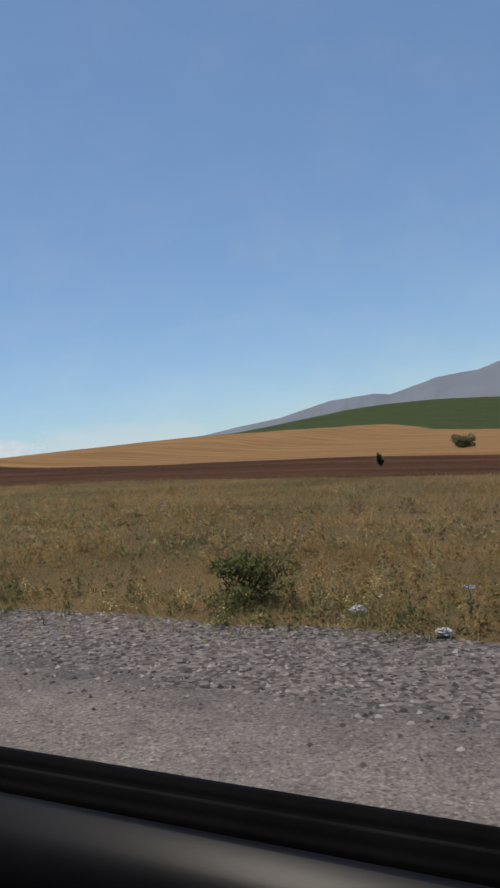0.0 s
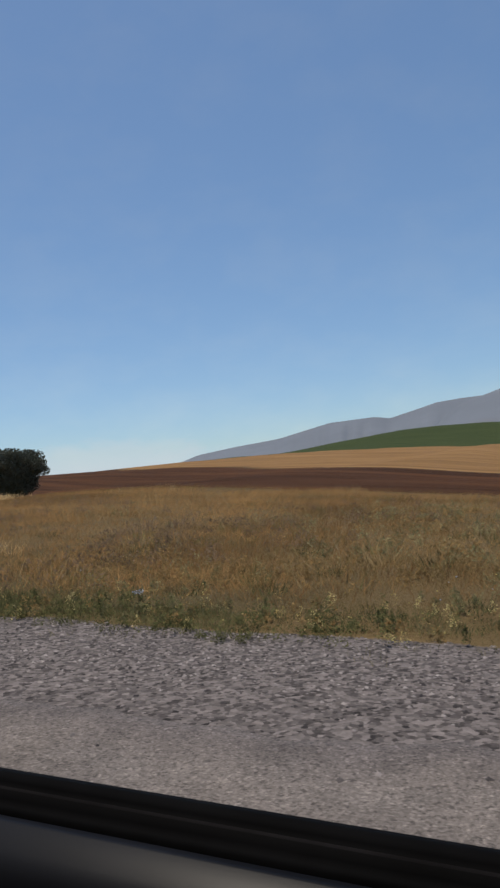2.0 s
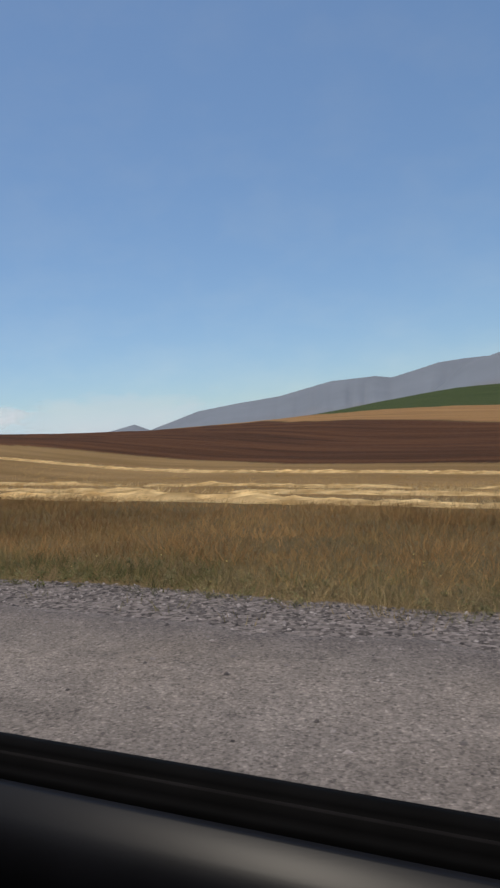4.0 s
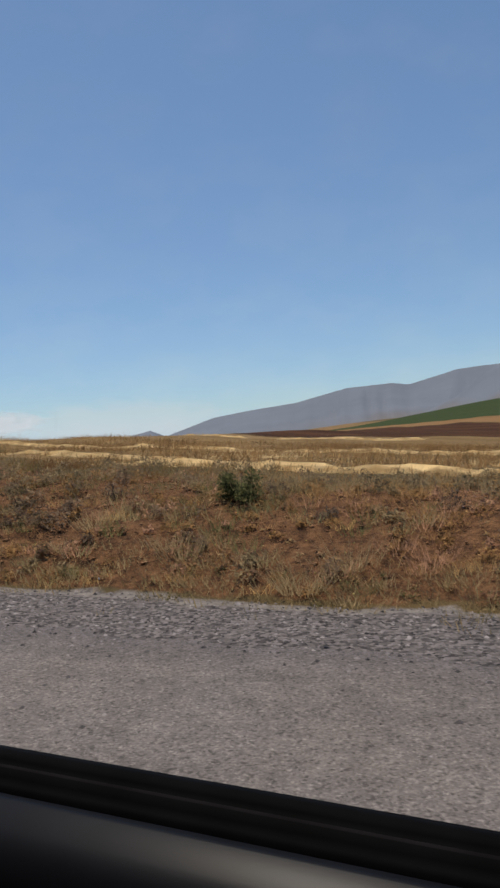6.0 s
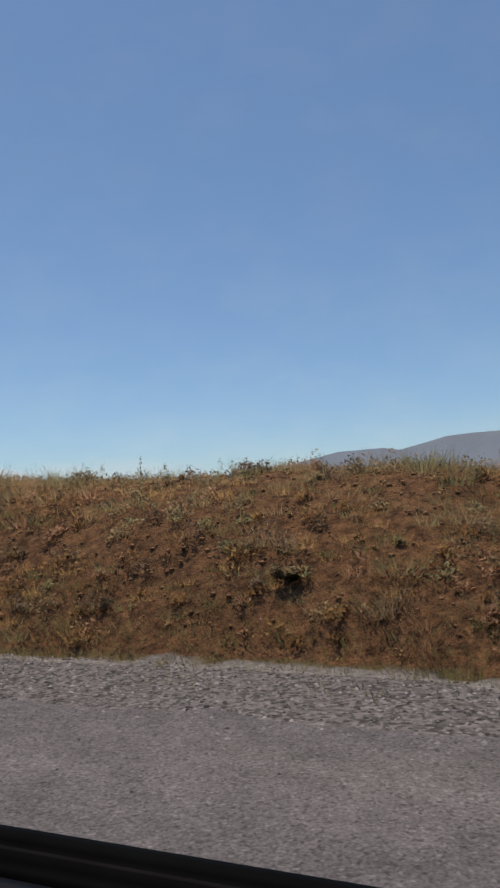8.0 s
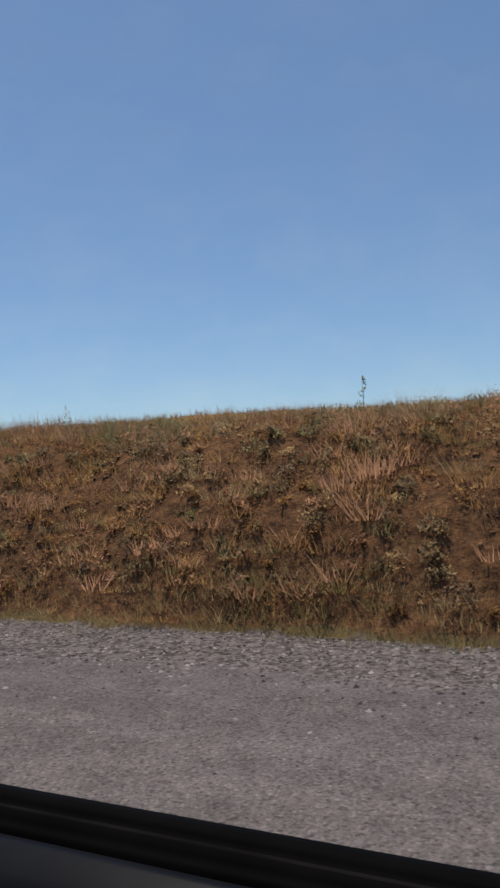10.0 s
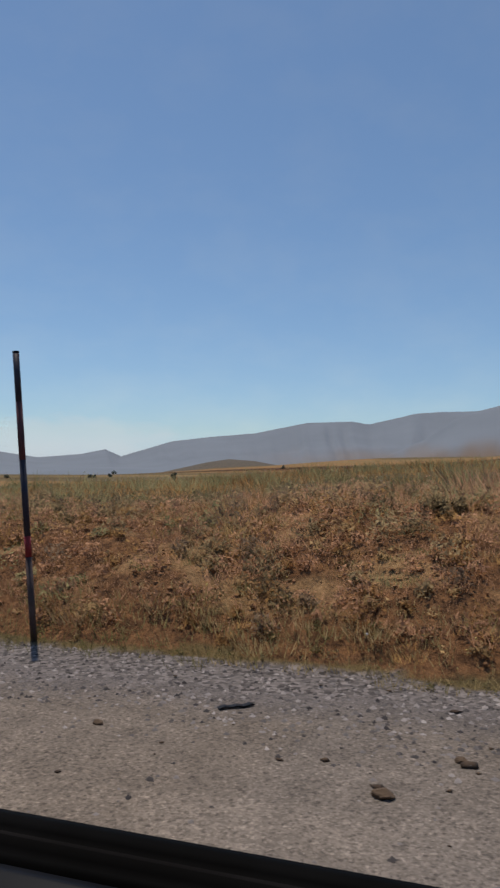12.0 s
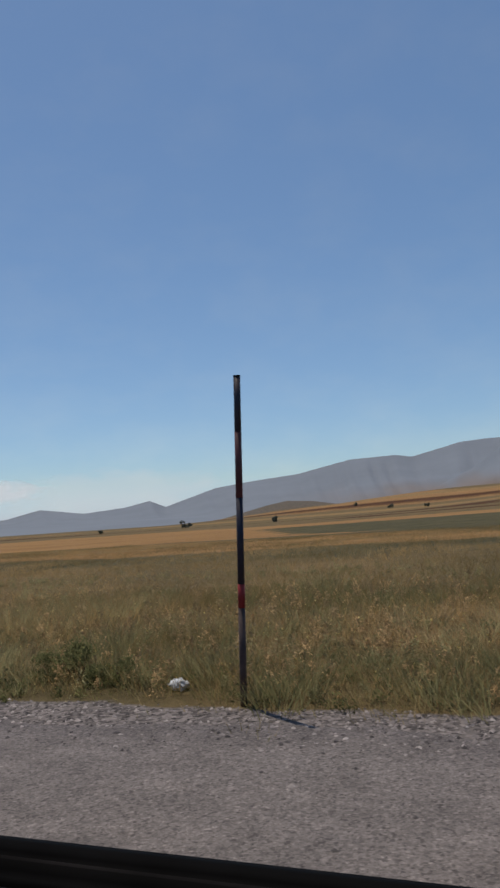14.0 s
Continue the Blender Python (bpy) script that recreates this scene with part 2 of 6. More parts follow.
M_GROUND = ground_material()
M_ROAD = road_material()
M_STONE = mat("gravel", (0.43, 0.375, 0.345), 0.9, 0.3, 3, 0, 20, second=(0.036, 0.031, 0.031), attr="tint")
M_DRY = mat("dry_grass", (0.205, 0.136, 0.060), 0.8, 0.2, 1, 0, 8, second=(0.082, 0.060, 0.027), attr="tint", fuzz=True)
M_OLIVE = mat("olive_grass", (0.205, 0.152, 0.084), 0.8, 0.2, 1, 0, 8, second=(0.062, 0.060, 0.026), attr="tint", fuzz=True)
M_BANK = mat("bank_weed", (0.215, 0.128, 0.056), 0.8, 0.2, 1, 0, 8, second=(0.085, 0.047, 0.022), attr="tint", fuzz=True)
M_PALE = mat("pale_straw", (0.47, 0.36, 0.195), 0.8, 0.2, 1, 0, 8, second=(0.29, 0.20, 0.095), attr="tint", fuzz=True)
M_STRAW = mat("dead_stalk", (0.47, 0.37, 0.21), 0.8, 0.2, 4, 0, 40)
M_STUBBLE = mat("stubble", (0.36, 0.235, 0.10), 0.8, 0.2, 1, 0, 8, second=(0.19, 0.12, 0.05), attr="tint", fuzz=True)
M_TAN = mat("tan_weed", (0.275, 0.190, 0.100), 0.8, 0.2, 1, 0, 8, second=(0.135, 0.092, 0.050), attr="tint", fuzz=True)
M_SEED = mat("seed_head", (0.42, 0.36, 0.17), 0.8, 0.2, 1, 0, 8, second=(0.20, 0.15, 0.06), attr="tint", fuzz=True)
M_CLOD = mat("soil_clod", (0.40, 0.205, 0.092), 0.95, 0.3, 6, 0, 30, second=(0.15, 0.070, 0.034), attr="tint")
M_LEAF = mat("shrub_leaf", (0.18, 0.16, 0.085), 0.7, 0.2, 1, 0, 8, second=(0.075, 0.075, 0.038), attr="tint", fuzz=True)
M_DEEP = mat("deep_green_leaf", (0.095, 0.095, 0.042), 0.7, 0.2, 1, 0, 8, second=(0.032, 0.037, 0.017), attr="tint", fuzz=True)
M_THORN = mat("thorn_leaf", (0.20, 0.15, 0.085), 0.7, 0.2, 1, 0, 8, second=(0.09, 0.07, 0.042), attr="tint", fuzz=True)
M_DUSK = mat("dark_thorn_leaf", (0.155, 0.110, 0.074), 0.7, 0.2, 1, 0, 8, second=(0.068, 0.050, 0.038), attr="tint", fuzz=True)
M_ROSY = mat("reddish_weed", (0.265, 0.152, 0.096), 0.8, 0.2, 1, 0, 8, second=(0.115, 0.068, 0.042), attr="tint", fuzz=True)
M_DARK = mat("dark_stone", (0.23, 0.18, 0.15), 0.9, 0.3, 6, 0.5, 30)
M_TREE = mat("tree_leaf", (0.135, 0.142, 0.100), 0.7, 0.2, 1, 0, 8, second=(0.080, 0.086, 0.064), attr="tint", thin=0.2)
M_BARK = mat("bark", (0.10, 0.07, 0.045), 0.9, 0.3, 6, 0.5, 40)
M_ROCK = mat("limestone", (0.78, 0.64, 0.46), 0.9, 0.2, 7, 0.5, 25, second=(0.58, 0.44, 0.30), gloss=0.1)
# grey-blue base colour includes the haze of distance; only the foot is brown
M_MOUNT = mat("hazed_mountain_rock", (0.212, 0.232, 0.258), 0.95, 0.14, 0.004, 0, 0.0035, second=(0.22, 0.155, 0.11), attr="foot")
M_SEAL = mat("black_rubber", (0.004, 0.004, 0.0045), 0.7, 0.15, 20, 0.05, 300, gloss=0.03)
M_PANEL = mat("grey_door_plastic", (0.010, 0.0105, 0.0135), 0.36, 0.1, 8, 0.04, 400, gloss=0.10)
M_LINING = mat("roof_cloth", (0.05, 0.05, 0.052), 0.95, 0.15, 20, 0, 300, gloss=0.05)
M_LIP = mat("paler_rubber", (0.016, 0.015, 0.016), 0.9, 0.15, 20, 0, 300, gloss=0.02)
M_POLE = mat("steel_painted_dark", (0.022, 0.024, 0.040), 0.55, 0.3, 5, 0.1, 60, second=(0.05, 0.035, 0.04))
M_RED = mat("red_reflective", (0.36, 0.035, 0.035), 0.5, 0.2, 6, 0, 60)
M_RUST = mat("faded_red_paint", (0.14, 0.04, 0.04), 0.6, 0.3, 5, 0.1, 60, second=(0.07, 0.03, 0.032))
M_FADED = mat("dusty_grey_paint", (0.12, 0.085, 0.075), 0.7, 0.3, 5, 0.1, 60, second=(0.07, 0.045, 0.04))
M_WHITE = mat("white_sheet", (0.66, 0.67, 0.70), 0.45, 0.05, 4, 0, 60, second=(0.58, 0.59, 0.62))
M_POST = mat("weathered_plastic", (0.20, 0.19, 0.185), 0.7, 0.2, 6, 0, 60, second=(0.11, 0.10, 0.10))
M_DULL = mat("weathered_sheet", (0.34, 0.35, 0.40), 0.6, 0.12, 4, 0, 60, second=(0.27, 0.28, 0.32))
M_DUNG = mat("dried_mud", (0.135, 0.090, 0.058), 0.95, 0.3, 6, 0, 30, second=(0.06, 0.04, 0.03), attr="tint")
M_BLACK = mat("black_print", (0.012, 0.012, 0.014), 0.5, 0.1, 4, 0, 60)
M_GREY = mat("galvanised_steel", (0.13, 0.13, 0.145), 0.5, 0.2, 6, 0.05, 80, metal=0.4)
M_PLASTIC = mat("white_plastic_bag", (0.75, 0.75, 0.74), 0.5, 0.1, 12, 0.3, 30)
M_YELLOW = mat("yellow_plastic", (0.65, 0.42, 0.02), 0.5, 0.1, 12, 0, 30)
M_BRICK = mat("broken_block", (0.46, 0.32, 0.20), 0.9, 0.3, 8, 0.5, 40)


# ---- mesh helpers ----
def lattice(ix, iy, seed):
    h = np.sin(ix * 127.1 + iy * 311.7 + seed * 74.7) * 43758.5453
    return h - np.floor(h)


def vnoise(x, y, seed=0):
    """Smooth value noise in 0..1."""
    ix, iy = np.floor(x), np.floor(y)
    u, v = x - ix, y - iy
    u, v = u * u * (3 - 2 * u), v * v * (3 - 2 * v)
    a, b = lattice(ix, iy, seed), lattice(ix + 1, iy, seed)
    c, d = lattice(ix, iy + 1, seed), lattice(ix + 1, iy + 1, seed)
    return (a * (1 - u) + b * u) * (1 - v) + (c * (1 - u) + d * u) * v


def fbm(x, y, seed=0, octaves=4):
    return sum(vnoise(x * 2 ** k, y * 2 ** k, seed + k) / 2 ** (k + 1) for k in range(octaves))


def smooth(a, b, x):
    u = np.clip((x - a) / (b - a), 0, 1)
    return u * u * (3 - 2 * u)


def np_mesh(name, verts, faces, material, attrs=None, shade=False):
    """A mesh from numpy arrays; all faces have the same number of corners."""
    k = faces.shape[1]
    me = bpy.data.meshes.new(name)
    me.vertices.add(len(verts))
    me.vertices.foreach_set("co", np.ascontiguousarray(verts, dtype=np.float32).ravel())
    me.loops.add(faces.size)
    me.loops.foreach_set("vertex_index", np.ascontiguousarray(faces, dtype=np.int32).ravel())
    me.polygons.add(len(faces))
    me.polygons.foreach_set("loop_start", np.arange(len(faces), dtype=np.int32) * k)
    if shade:
        me.polygons.foreach_set("use_smooth", np.ones(len(faces), dtype=bool))
    for key, val in (attrs or {}).items():
        me.attributes.new(key, "FLOAT", "POINT").data.foreach_set("value", np.ascontiguousarray(val, dtype=np.float32))
    me.update(calc_edges=True)
    me.validate()
    me.materials.append(material)
    return me


def grid_faces(nx, ny):
    i = (np.arange(nx - 1)[:, None] * ny + np.arange(ny - 1)[None, :]).ravel()
    return np.stack([i, i + ny, i + ny + 1, i + 1], 1)


def part(name, bm, material, parent=None, label="", smooth_faces=False):
    """Links a bmesh as one mesh object, under a thing or a part if one is given."""
    me = bpy.data.meshes.new(name)
    if smooth_faces:
        for f in bm.faces:
            f.smooth = True
    bm.to_mesh(me)
    bm.free()
    me.materials.append(material)
    ob = new(name, me)
    if parent:
        ob.parent = parent
    if label:
        tagged(ob, label)
    return ob


def box_bm(x0, x1, y0, y1, z0, z1, bevel=0.0):
    bm = bmesh.new()
    bmesh.ops.create_cube(bm, size=1)
    for v in bm.verts:
        v.co = Vector(((x0 + x1) / 2 + v.co.x * (x1 - x0), (y0 + y1) / 2 + v.co.y * (y1 - y0), (z0 + z1) / 2 + v.co.z * (z1 - z0)))
    if bevel:
        bmesh.ops.bevel(bm, geom=bm.edges[:], offset=bevel, segments=2, affect="EDGES")
    return bm


def tube_bm(r, z0, z1, seg=12, r2=None):
    bm = bmesh.new()
    bmesh.ops.create_cone(bm, cap_ends=True, segments=seg, radius1=r, radius2=r if r2 is None else r2, depth=z1 - z0)
    bmesh.ops.translate(bm, vec=(0, 0, (z0 + z1) / 2), verts=bm.verts)
    return bm


# ---- the lie of the land: x runs against the way of travel, y away from the road ----
EDGE_S = np.array([-50, 2, 13, 24, 35, 46, 57, 68, 78.5, 100, 128.7, 133, 144, 155, 166, 177, 227, 231.2, 233, 235, 242, 253, 264, 275, 286, 297, 308, 360])
EDGE_Y = np.array([5.2, 5.14, 4.94, 5.36, 5.65, 5.66, 5.61, 5.49, 5.38, 5.5, 5.72, 5.57, 5.14, 5.25, 5.51, 5.72, 5.47, 5.62, 5.74, 5.42, 5.35, 5.06, 4.94, 4.9, 4.86, 4.69, 4.97, 5.0])
BANK_S = np.array([-300, 112, 127, 134, 140, 146, 150, 153, 156, 160, 166, 169.5, 174, 177, 181, 190, 226, 230.5, 233.5, 236, 242, 250, 253, 257, 262, 268, 274, 279, 283, 900])
BANK_Z = np.array([0, 0, 0.58, 0.70, 0.9, 1.17, 1.38, 1.6, 1.48, 1.45, 1.58, 1.55, 1.70, 1.62, 1.64, 1.78, 1.95, 1.94, 1.78, 1.58, 1.62, 1.58, 1.36, 1.2, 1.05, 0.82, 0.72, 0.35, 0.08, 0])


GRADE_S = np.array([-40, 0, 22, 44, 65, 131, 152, 180, 228, 272, 305, 400])
GRADE = np.radians([4.6, 4.5, 4.0, 3.5, 3.3, 2.2, 1.5, 0.8, 0.1, -0.3, -0.5, 0.0])     # the road climbs, then levels out
CLIMB_S = np.arange(-40, 401, 1.0)
CLIMB = np.concatenate([[0], np.cumsum(np.interp(CLIMB_S[:-1] + 0.5, GRADE_S, GRADE))])
CLIMB -= CLIMB[40]


def rise(x, y):
    """How far the climbing road and its fields lie above its start; they fall off gently to the side."""
    return np.interp(-x, CLIMB_S, CLIMB) - 0.22 * np.interp(-x, GRADE_S, GRADE) * np.clip(y, 0, 300)


def lean_of(s):
    return math.degrees(float(np.interp(s, GRADE_S, GRADE)))


def edge_y(s):
    return np.interp(s, EDGE_S, EDGE_Y) + 0.34 * (fbm(s * 1.1, s * 0, 3) - 0.5)


def bank_z(s):
    return np.interp(s, BANK_S, BANK_Z) * (0.94 + 0.12 * vnoise(s * 0.35, s * 0, 8))


def height(x, y):
    s = -x
    c = bank_z(s)
    ye = edge_y(s)
    u = np.clip((y - ye - 0.15) / 2.7, 0, 1)
    p = 1 - (1 - u) ** 1.7
    z = c * p * (1 - 0.5 * smooth(60, 300, y))
    back = np.interp(s, [172, 188, 231, 237, 245, 251, 262, 270, 285], [0, 2.2, 3.1, 3.0, 2.15, 1.75, 1.6, 1.0, 0])
    z += np.maximum(back - c, 0) * smooth(8, 24, y) * smooth(140, 50, y)
    on = smooth(0.0, 1.2, y - ye)
    z += on * ((0.10 * c + 0.06) * (fbm(x * 0.5, y * 0.7, 11) - 0.5) + 0.42 * np.clip(c, 0.2, 1) * (1 - 0.65 * smooth(0.6, 1.0, u)) * (fbm(x * 1.7, y * 1.7, 13) - 0.5)) * smooth(60, 20, y)
    z += on * smooth(6, 20, y - ye) * 0.5 * (fbm(x * 0.06, y * 0.06, 21) - 0.5)
    z += np.exp(-((s - 60) / 12.0) ** 2) * np.interp(y, [8, 25, 45, 72, 104, 156, 230, 320], [0, 0.6, 1.0, 1.35, 2.0, 2.6, 2.0, 0])
    z -= 1.15 * smooth(60, 80, s) * smooth(135, 105, s) * smooth(11, 34, y) * smooth(170, 80, y)
    hill = 21.5 * np.exp(-((s - 85) / 200.0) ** 2) * np.clip((y - 70) / 430.0, 0, 1.05) ** 2
    z += hill * smooth(1500, 650, y)
    z += 2.5 * np.exp(-((s - 120) / 60.0) ** 2 - ((y - 230) / 90.0) ** 2)
    dist = np.hypot(x + 175, y)
    z -= smooth(130, 300, s) * np.clip(0.0125 * (dist - 40), 0, 26) * smooth(20, 90, y)
    z += (1 - smooth(130, 300, s)) * -26 * smooth(900, 1900, y)
    z += (24 * np.exp(-((x + 812) / np.where(x < -812, 34.0, 62.0)) ** 2) + 16 * np.exp(-((x + 745) / 60.0) ** 2)) * np.exp(-((y - 1410) / 160.0) ** 2)
    z += 40 * smooth(550, 1450, y) * smooth(2400, 1700, y) * smooth(-950, -400, x) * smooth(-60, -200, x)     # fields climbing to the foot of the mountains
    z += 0.24 * np.exp(-((s - 276.0) / 0.8) ** 2 - ((y - 6.2) / 0.6) ** 2)     # heap of spoil
    z -= 1.2 * smooth(110, 175, s) * smooth(50, 120, y) * smooth(330, 240, s)
    return np.where(y < ye, np.minimum(z, 0), z) + rise(x, y)


def stretch_axis(lo, hi, step, far_lo, far_hi, grow):
    a = list(np.arange(lo, hi + step / 2, step))
    d, v = step, a[-1]
    while v < far_hi:
        d *= grow
        v += d
        a.append(v)
    d, v = step, a[0]
    while v > far_lo:
        d *= grow
        v -= d
        a.insert(0, v)
    return np.array(a)


def build_ground():
    xs = stretch_axis(-322, 4, 0.25, -5200, 5200, 1.13)
    ys = stretch_axis(3.4, 9.4, 0.15, -4900, 4900, 1.095)
    X, Y = [a.ravel() for a in np.meshgrid(xs, ys, indexing="ij")]
    S, Z = -X, height(X, Y)
    ye = edge_y(S)
    Z = np.where(Y < 3.0, np.minimum(Z - rise(X, Y), -0.06) + rise(X, Y), Z)
    wav = 3 * (fbm(X * 0.05, Y * 0.05, 31) - 0.5)
    Yw = Y + wav * np.clip(Y / 30, 0, 4)
    part_b = smooth(-2, 2, S - 64 + wav * 0.6)
    a = {}
    top = np.interp(S, [0, 40, 60, 80, 95, 105, 120, 150, 220], [238, 236, 250, 284, 286, 262, 240, 215, 190])     # where the stubble hill turns green
    wedge = np.interp(S, [64, 70, 88, 130, 150, 165, 190], [72, 100, 138, 150, 158, 166, 172])     # the upper edge of the ploughed field
    plain = smooth(215, 260, S)
    cut = smooth(0.25, 0.8, bank_z(S))
    a["m_olive"] = np.maximum(np.exp(-((X + 818) / 95.0) ** 2 - ((Y - 1410) / 200.0) ** 2), plain * smooth(16, 24, Yw) * smooth(175, 150, Yw), (1 - part_b) * smooth(10, 16, Yw) * 0.5)
    a["m_tan"] = (1 - plain) * np.where(part_b > 0.5, smooth(-4, 4, Yw - wedge), smooth(54, 57, Yw)) * smooth(5, -5, Yw - top)
    stubble = smooth(-2, 2, -303 - 0.48 * (Y - 24) - X + wav) * smooth(24, 27, Y) * smooth(250, 230, Yw) * (1 - 0.9 * smooth(41, 42, Y) * smooth(46, 45, Y))
    strip = smooth(150, 154, Yw) * smooth(196, 190, Yw)
    a["m_tan"] = np.maximum(a["m_tan"], plain * np.maximum(stubble, strip))
    a["m_brown"] = (1 - part_b) * smooth(26, 28, Yw) * smooth(57, 54, Yw) + part_b * (1 - plain) * smooth(44, 47, Yw + 8 * smooth(120, 150, S)) * smooth(4, -4, Yw - wedge)
    a["m_brown"] = np.maximum(a["m_brown"], plain * (0.9 * smooth(0.42, 0.58, fbm(X * 0.004, Y * 0.03, 37)) * smooth(250, 262, Yw) * smooth(520, 500, Yw) + 0.8 * smooth(820, 850, Yw) * smooth(1000, 970, Yw)))
    a["m_tan"] = np.maximum(a["m_tan"], plain * smooth(640, 700, Yw) * smooth(1500, 1300, Yw) * smooth(0.42, 0.52, fbm(X * 0.0015, Y * 0.006, 33)))
    a["m_green"] = (1 - smooth(230, 300, S)) * smooth(-5, 5, Yw - top) * smooth(900, 800, Yw)
    a["m_straw"] = np.maximum(part_b * (1 - plain) * smooth(12.5, 15, Yw) * smooth(47, 44, Yw), plain * (smooth(1010, 1030, Yw) * smooth(1180, 1150, Yw) + smooth(640, 660, Yw) * smooth(760, 740, Yw)))
    # the far hill gets a greyer colour that takes in distance haze
    on_hill = smooth(0.2, 0.45, np.exp(-((X + 790) / 110.0) ** 2 - ((Y - 1410) / 220.0) ** 2))
    a["m_hill"] = on_hill
    for key in ("m_tan", "m_brown", "m_green", "m_olive"):
        a[key] = a[key] * (1 - on_hill)
    a["m_soil"] = (1 - 0.2 * smooth(254, 262, S)) * cut * smooth(0.05, 0.3, Y - ye) * smooth(4.8, 3.6, Y - ye)
    bare = smooth(276, 280, S) * smooth(-0.7, 0.7, 296.2 - 0.3 * (Y - ye) - S)
    a["m_sand"] = np.maximum(bare * smooth(0.0, 0.2, Y - ye) * smooth(16, 11, Y + 6 * (fbm(X * 0.2, Y * 0.2, 41) - 0.5)),
                             smooth(254, 262, S) * smooth(304, 292, S) * smooth(2.6, 3.4, Y + 2.2 * (fbm(X * 0.35, Y * 0.6, 43) - 0.5)) * smooth(0.2, -0.2, Y - ye) * 0.45)
    a["m_sand"] = np.maximum(a["m_sand"], cut * smooth(226, 242, S) * 0.66 * smooth(0.38, 0.62, fbm(X * 2.4, Y * 3.0, 53)) * smooth(0.3, 0.6, Y - ye) * smooth(4.8, 3.6, Y - ye))
    rim = 0.15 * smooth(222, 228, S) * smooth(258, 250, S) + 0.12 * smooth(126, 134, S) * smooth(184, 178, S)     # pale dust along the edge of the gravel
    a["m_dust"] = (smooth(0.03, 0.10, rim) * smooth(-rim - 0.12, -rim + 0.05, Y - ye) * smooth(0.2, 0.05, Y - ye) * 0.95)
    a["m_gravel"] = smooth(0.25, -0.05, Y - ye + 1.2 * rim) * smooth(-12.5, -11.0, Y)
    a["m_olive"] = np.maximum(a["m_olive"], smooth(-11, -13, Y) * smooth(0.42, 0.55, fbm(X * 0.03, Y * 0.03, 35)))
    a["m_tan"] = np.maximum(a["m_tan"], smooth(-60, -64, Yw) * smooth(-900, -700, Y))
    me = np_mesh("ground", np.stack([X, Y, Z], 1), grid_faces(len(xs), len(ys)), M_GROUND, a, True)
    tagged(new("ground", me), "dry open farmland with grass, bare soil and fields", "ground", kind="structure")


def road_edge(x):
    return 3.75 + 0.85 * smooth(60, 78, -x) + 0.5 * (fbm(x * 0.3, x * 0, 5) - 0.5) + 0.42 * (fbm(x * 2.6, x * 0, 15) - 0.5)


def build_road():
    xs = np.arange(-330, 20.1, 0.2)
    edge = road_edge(xs)
    cols = [(-9.0, -0.08), (-9.0, 0.0)] + [(y, 0.012) for y in (-8.9, -6, -3, -1, 0.4, 1.0, 1.5, 2.0, 2.4, 2.7)]
    V = [np.stack([xs, np.full_like(xs, y), np.full_like(xs, z)], 1) for y, z in cols]
    V += [np.stack([xs, edge - d, np.full_like(xs, 0.011)], 1) for d in (0.55, 0.28, 0.1)]
    V += [np.stack([xs, edge, np.full_like(xs, 0.010)], 1), np.stack([xs, edge + 0.08, np.full_like(xs, -0.05)], 1)]
    n = len(V)
    verts = np.stack(V, 1).reshape(-1, 3)
    verts[:, 2] += rise(verts[:, 0], verts[:, 1])
    s, y = -verts[:, 0], verts[:, 1]
    dirt = smooth(250, 264, s) * smooth(312, 292, s) * (0.35 + 0.9 * smooth(0.4, 0.62, fbm(s * 0.5, y * 0.9, 45)))
    me = np_mesh("road", verts, grid_faces(len(xs), n), M_ROAD, {"dirt": np.clip(dirt + 0.25 * smooth(0.5, 0.65, fbm(s * 0.3, y * 0.8, 47)), 0, 1), "loose": smooth(0.6, 0.0, np.repeat(edge, n) - y - 0.25 * (fbm(s * 3, y * 3, 49) - 0.5)), "old": np.clip(0.85 * smooth(130, 152, s) * smooth(236, 215, s) + 0.6 * smooth(280, 287, s) + 0.9 * (fbm(s * 0.12, y * 0.8, 57) - 0.5), 0, 1)})
    tagged(new("road", me), "worn grey chip-seal country road shoulder", "road", kind="structure")


build_ground()
build_road()


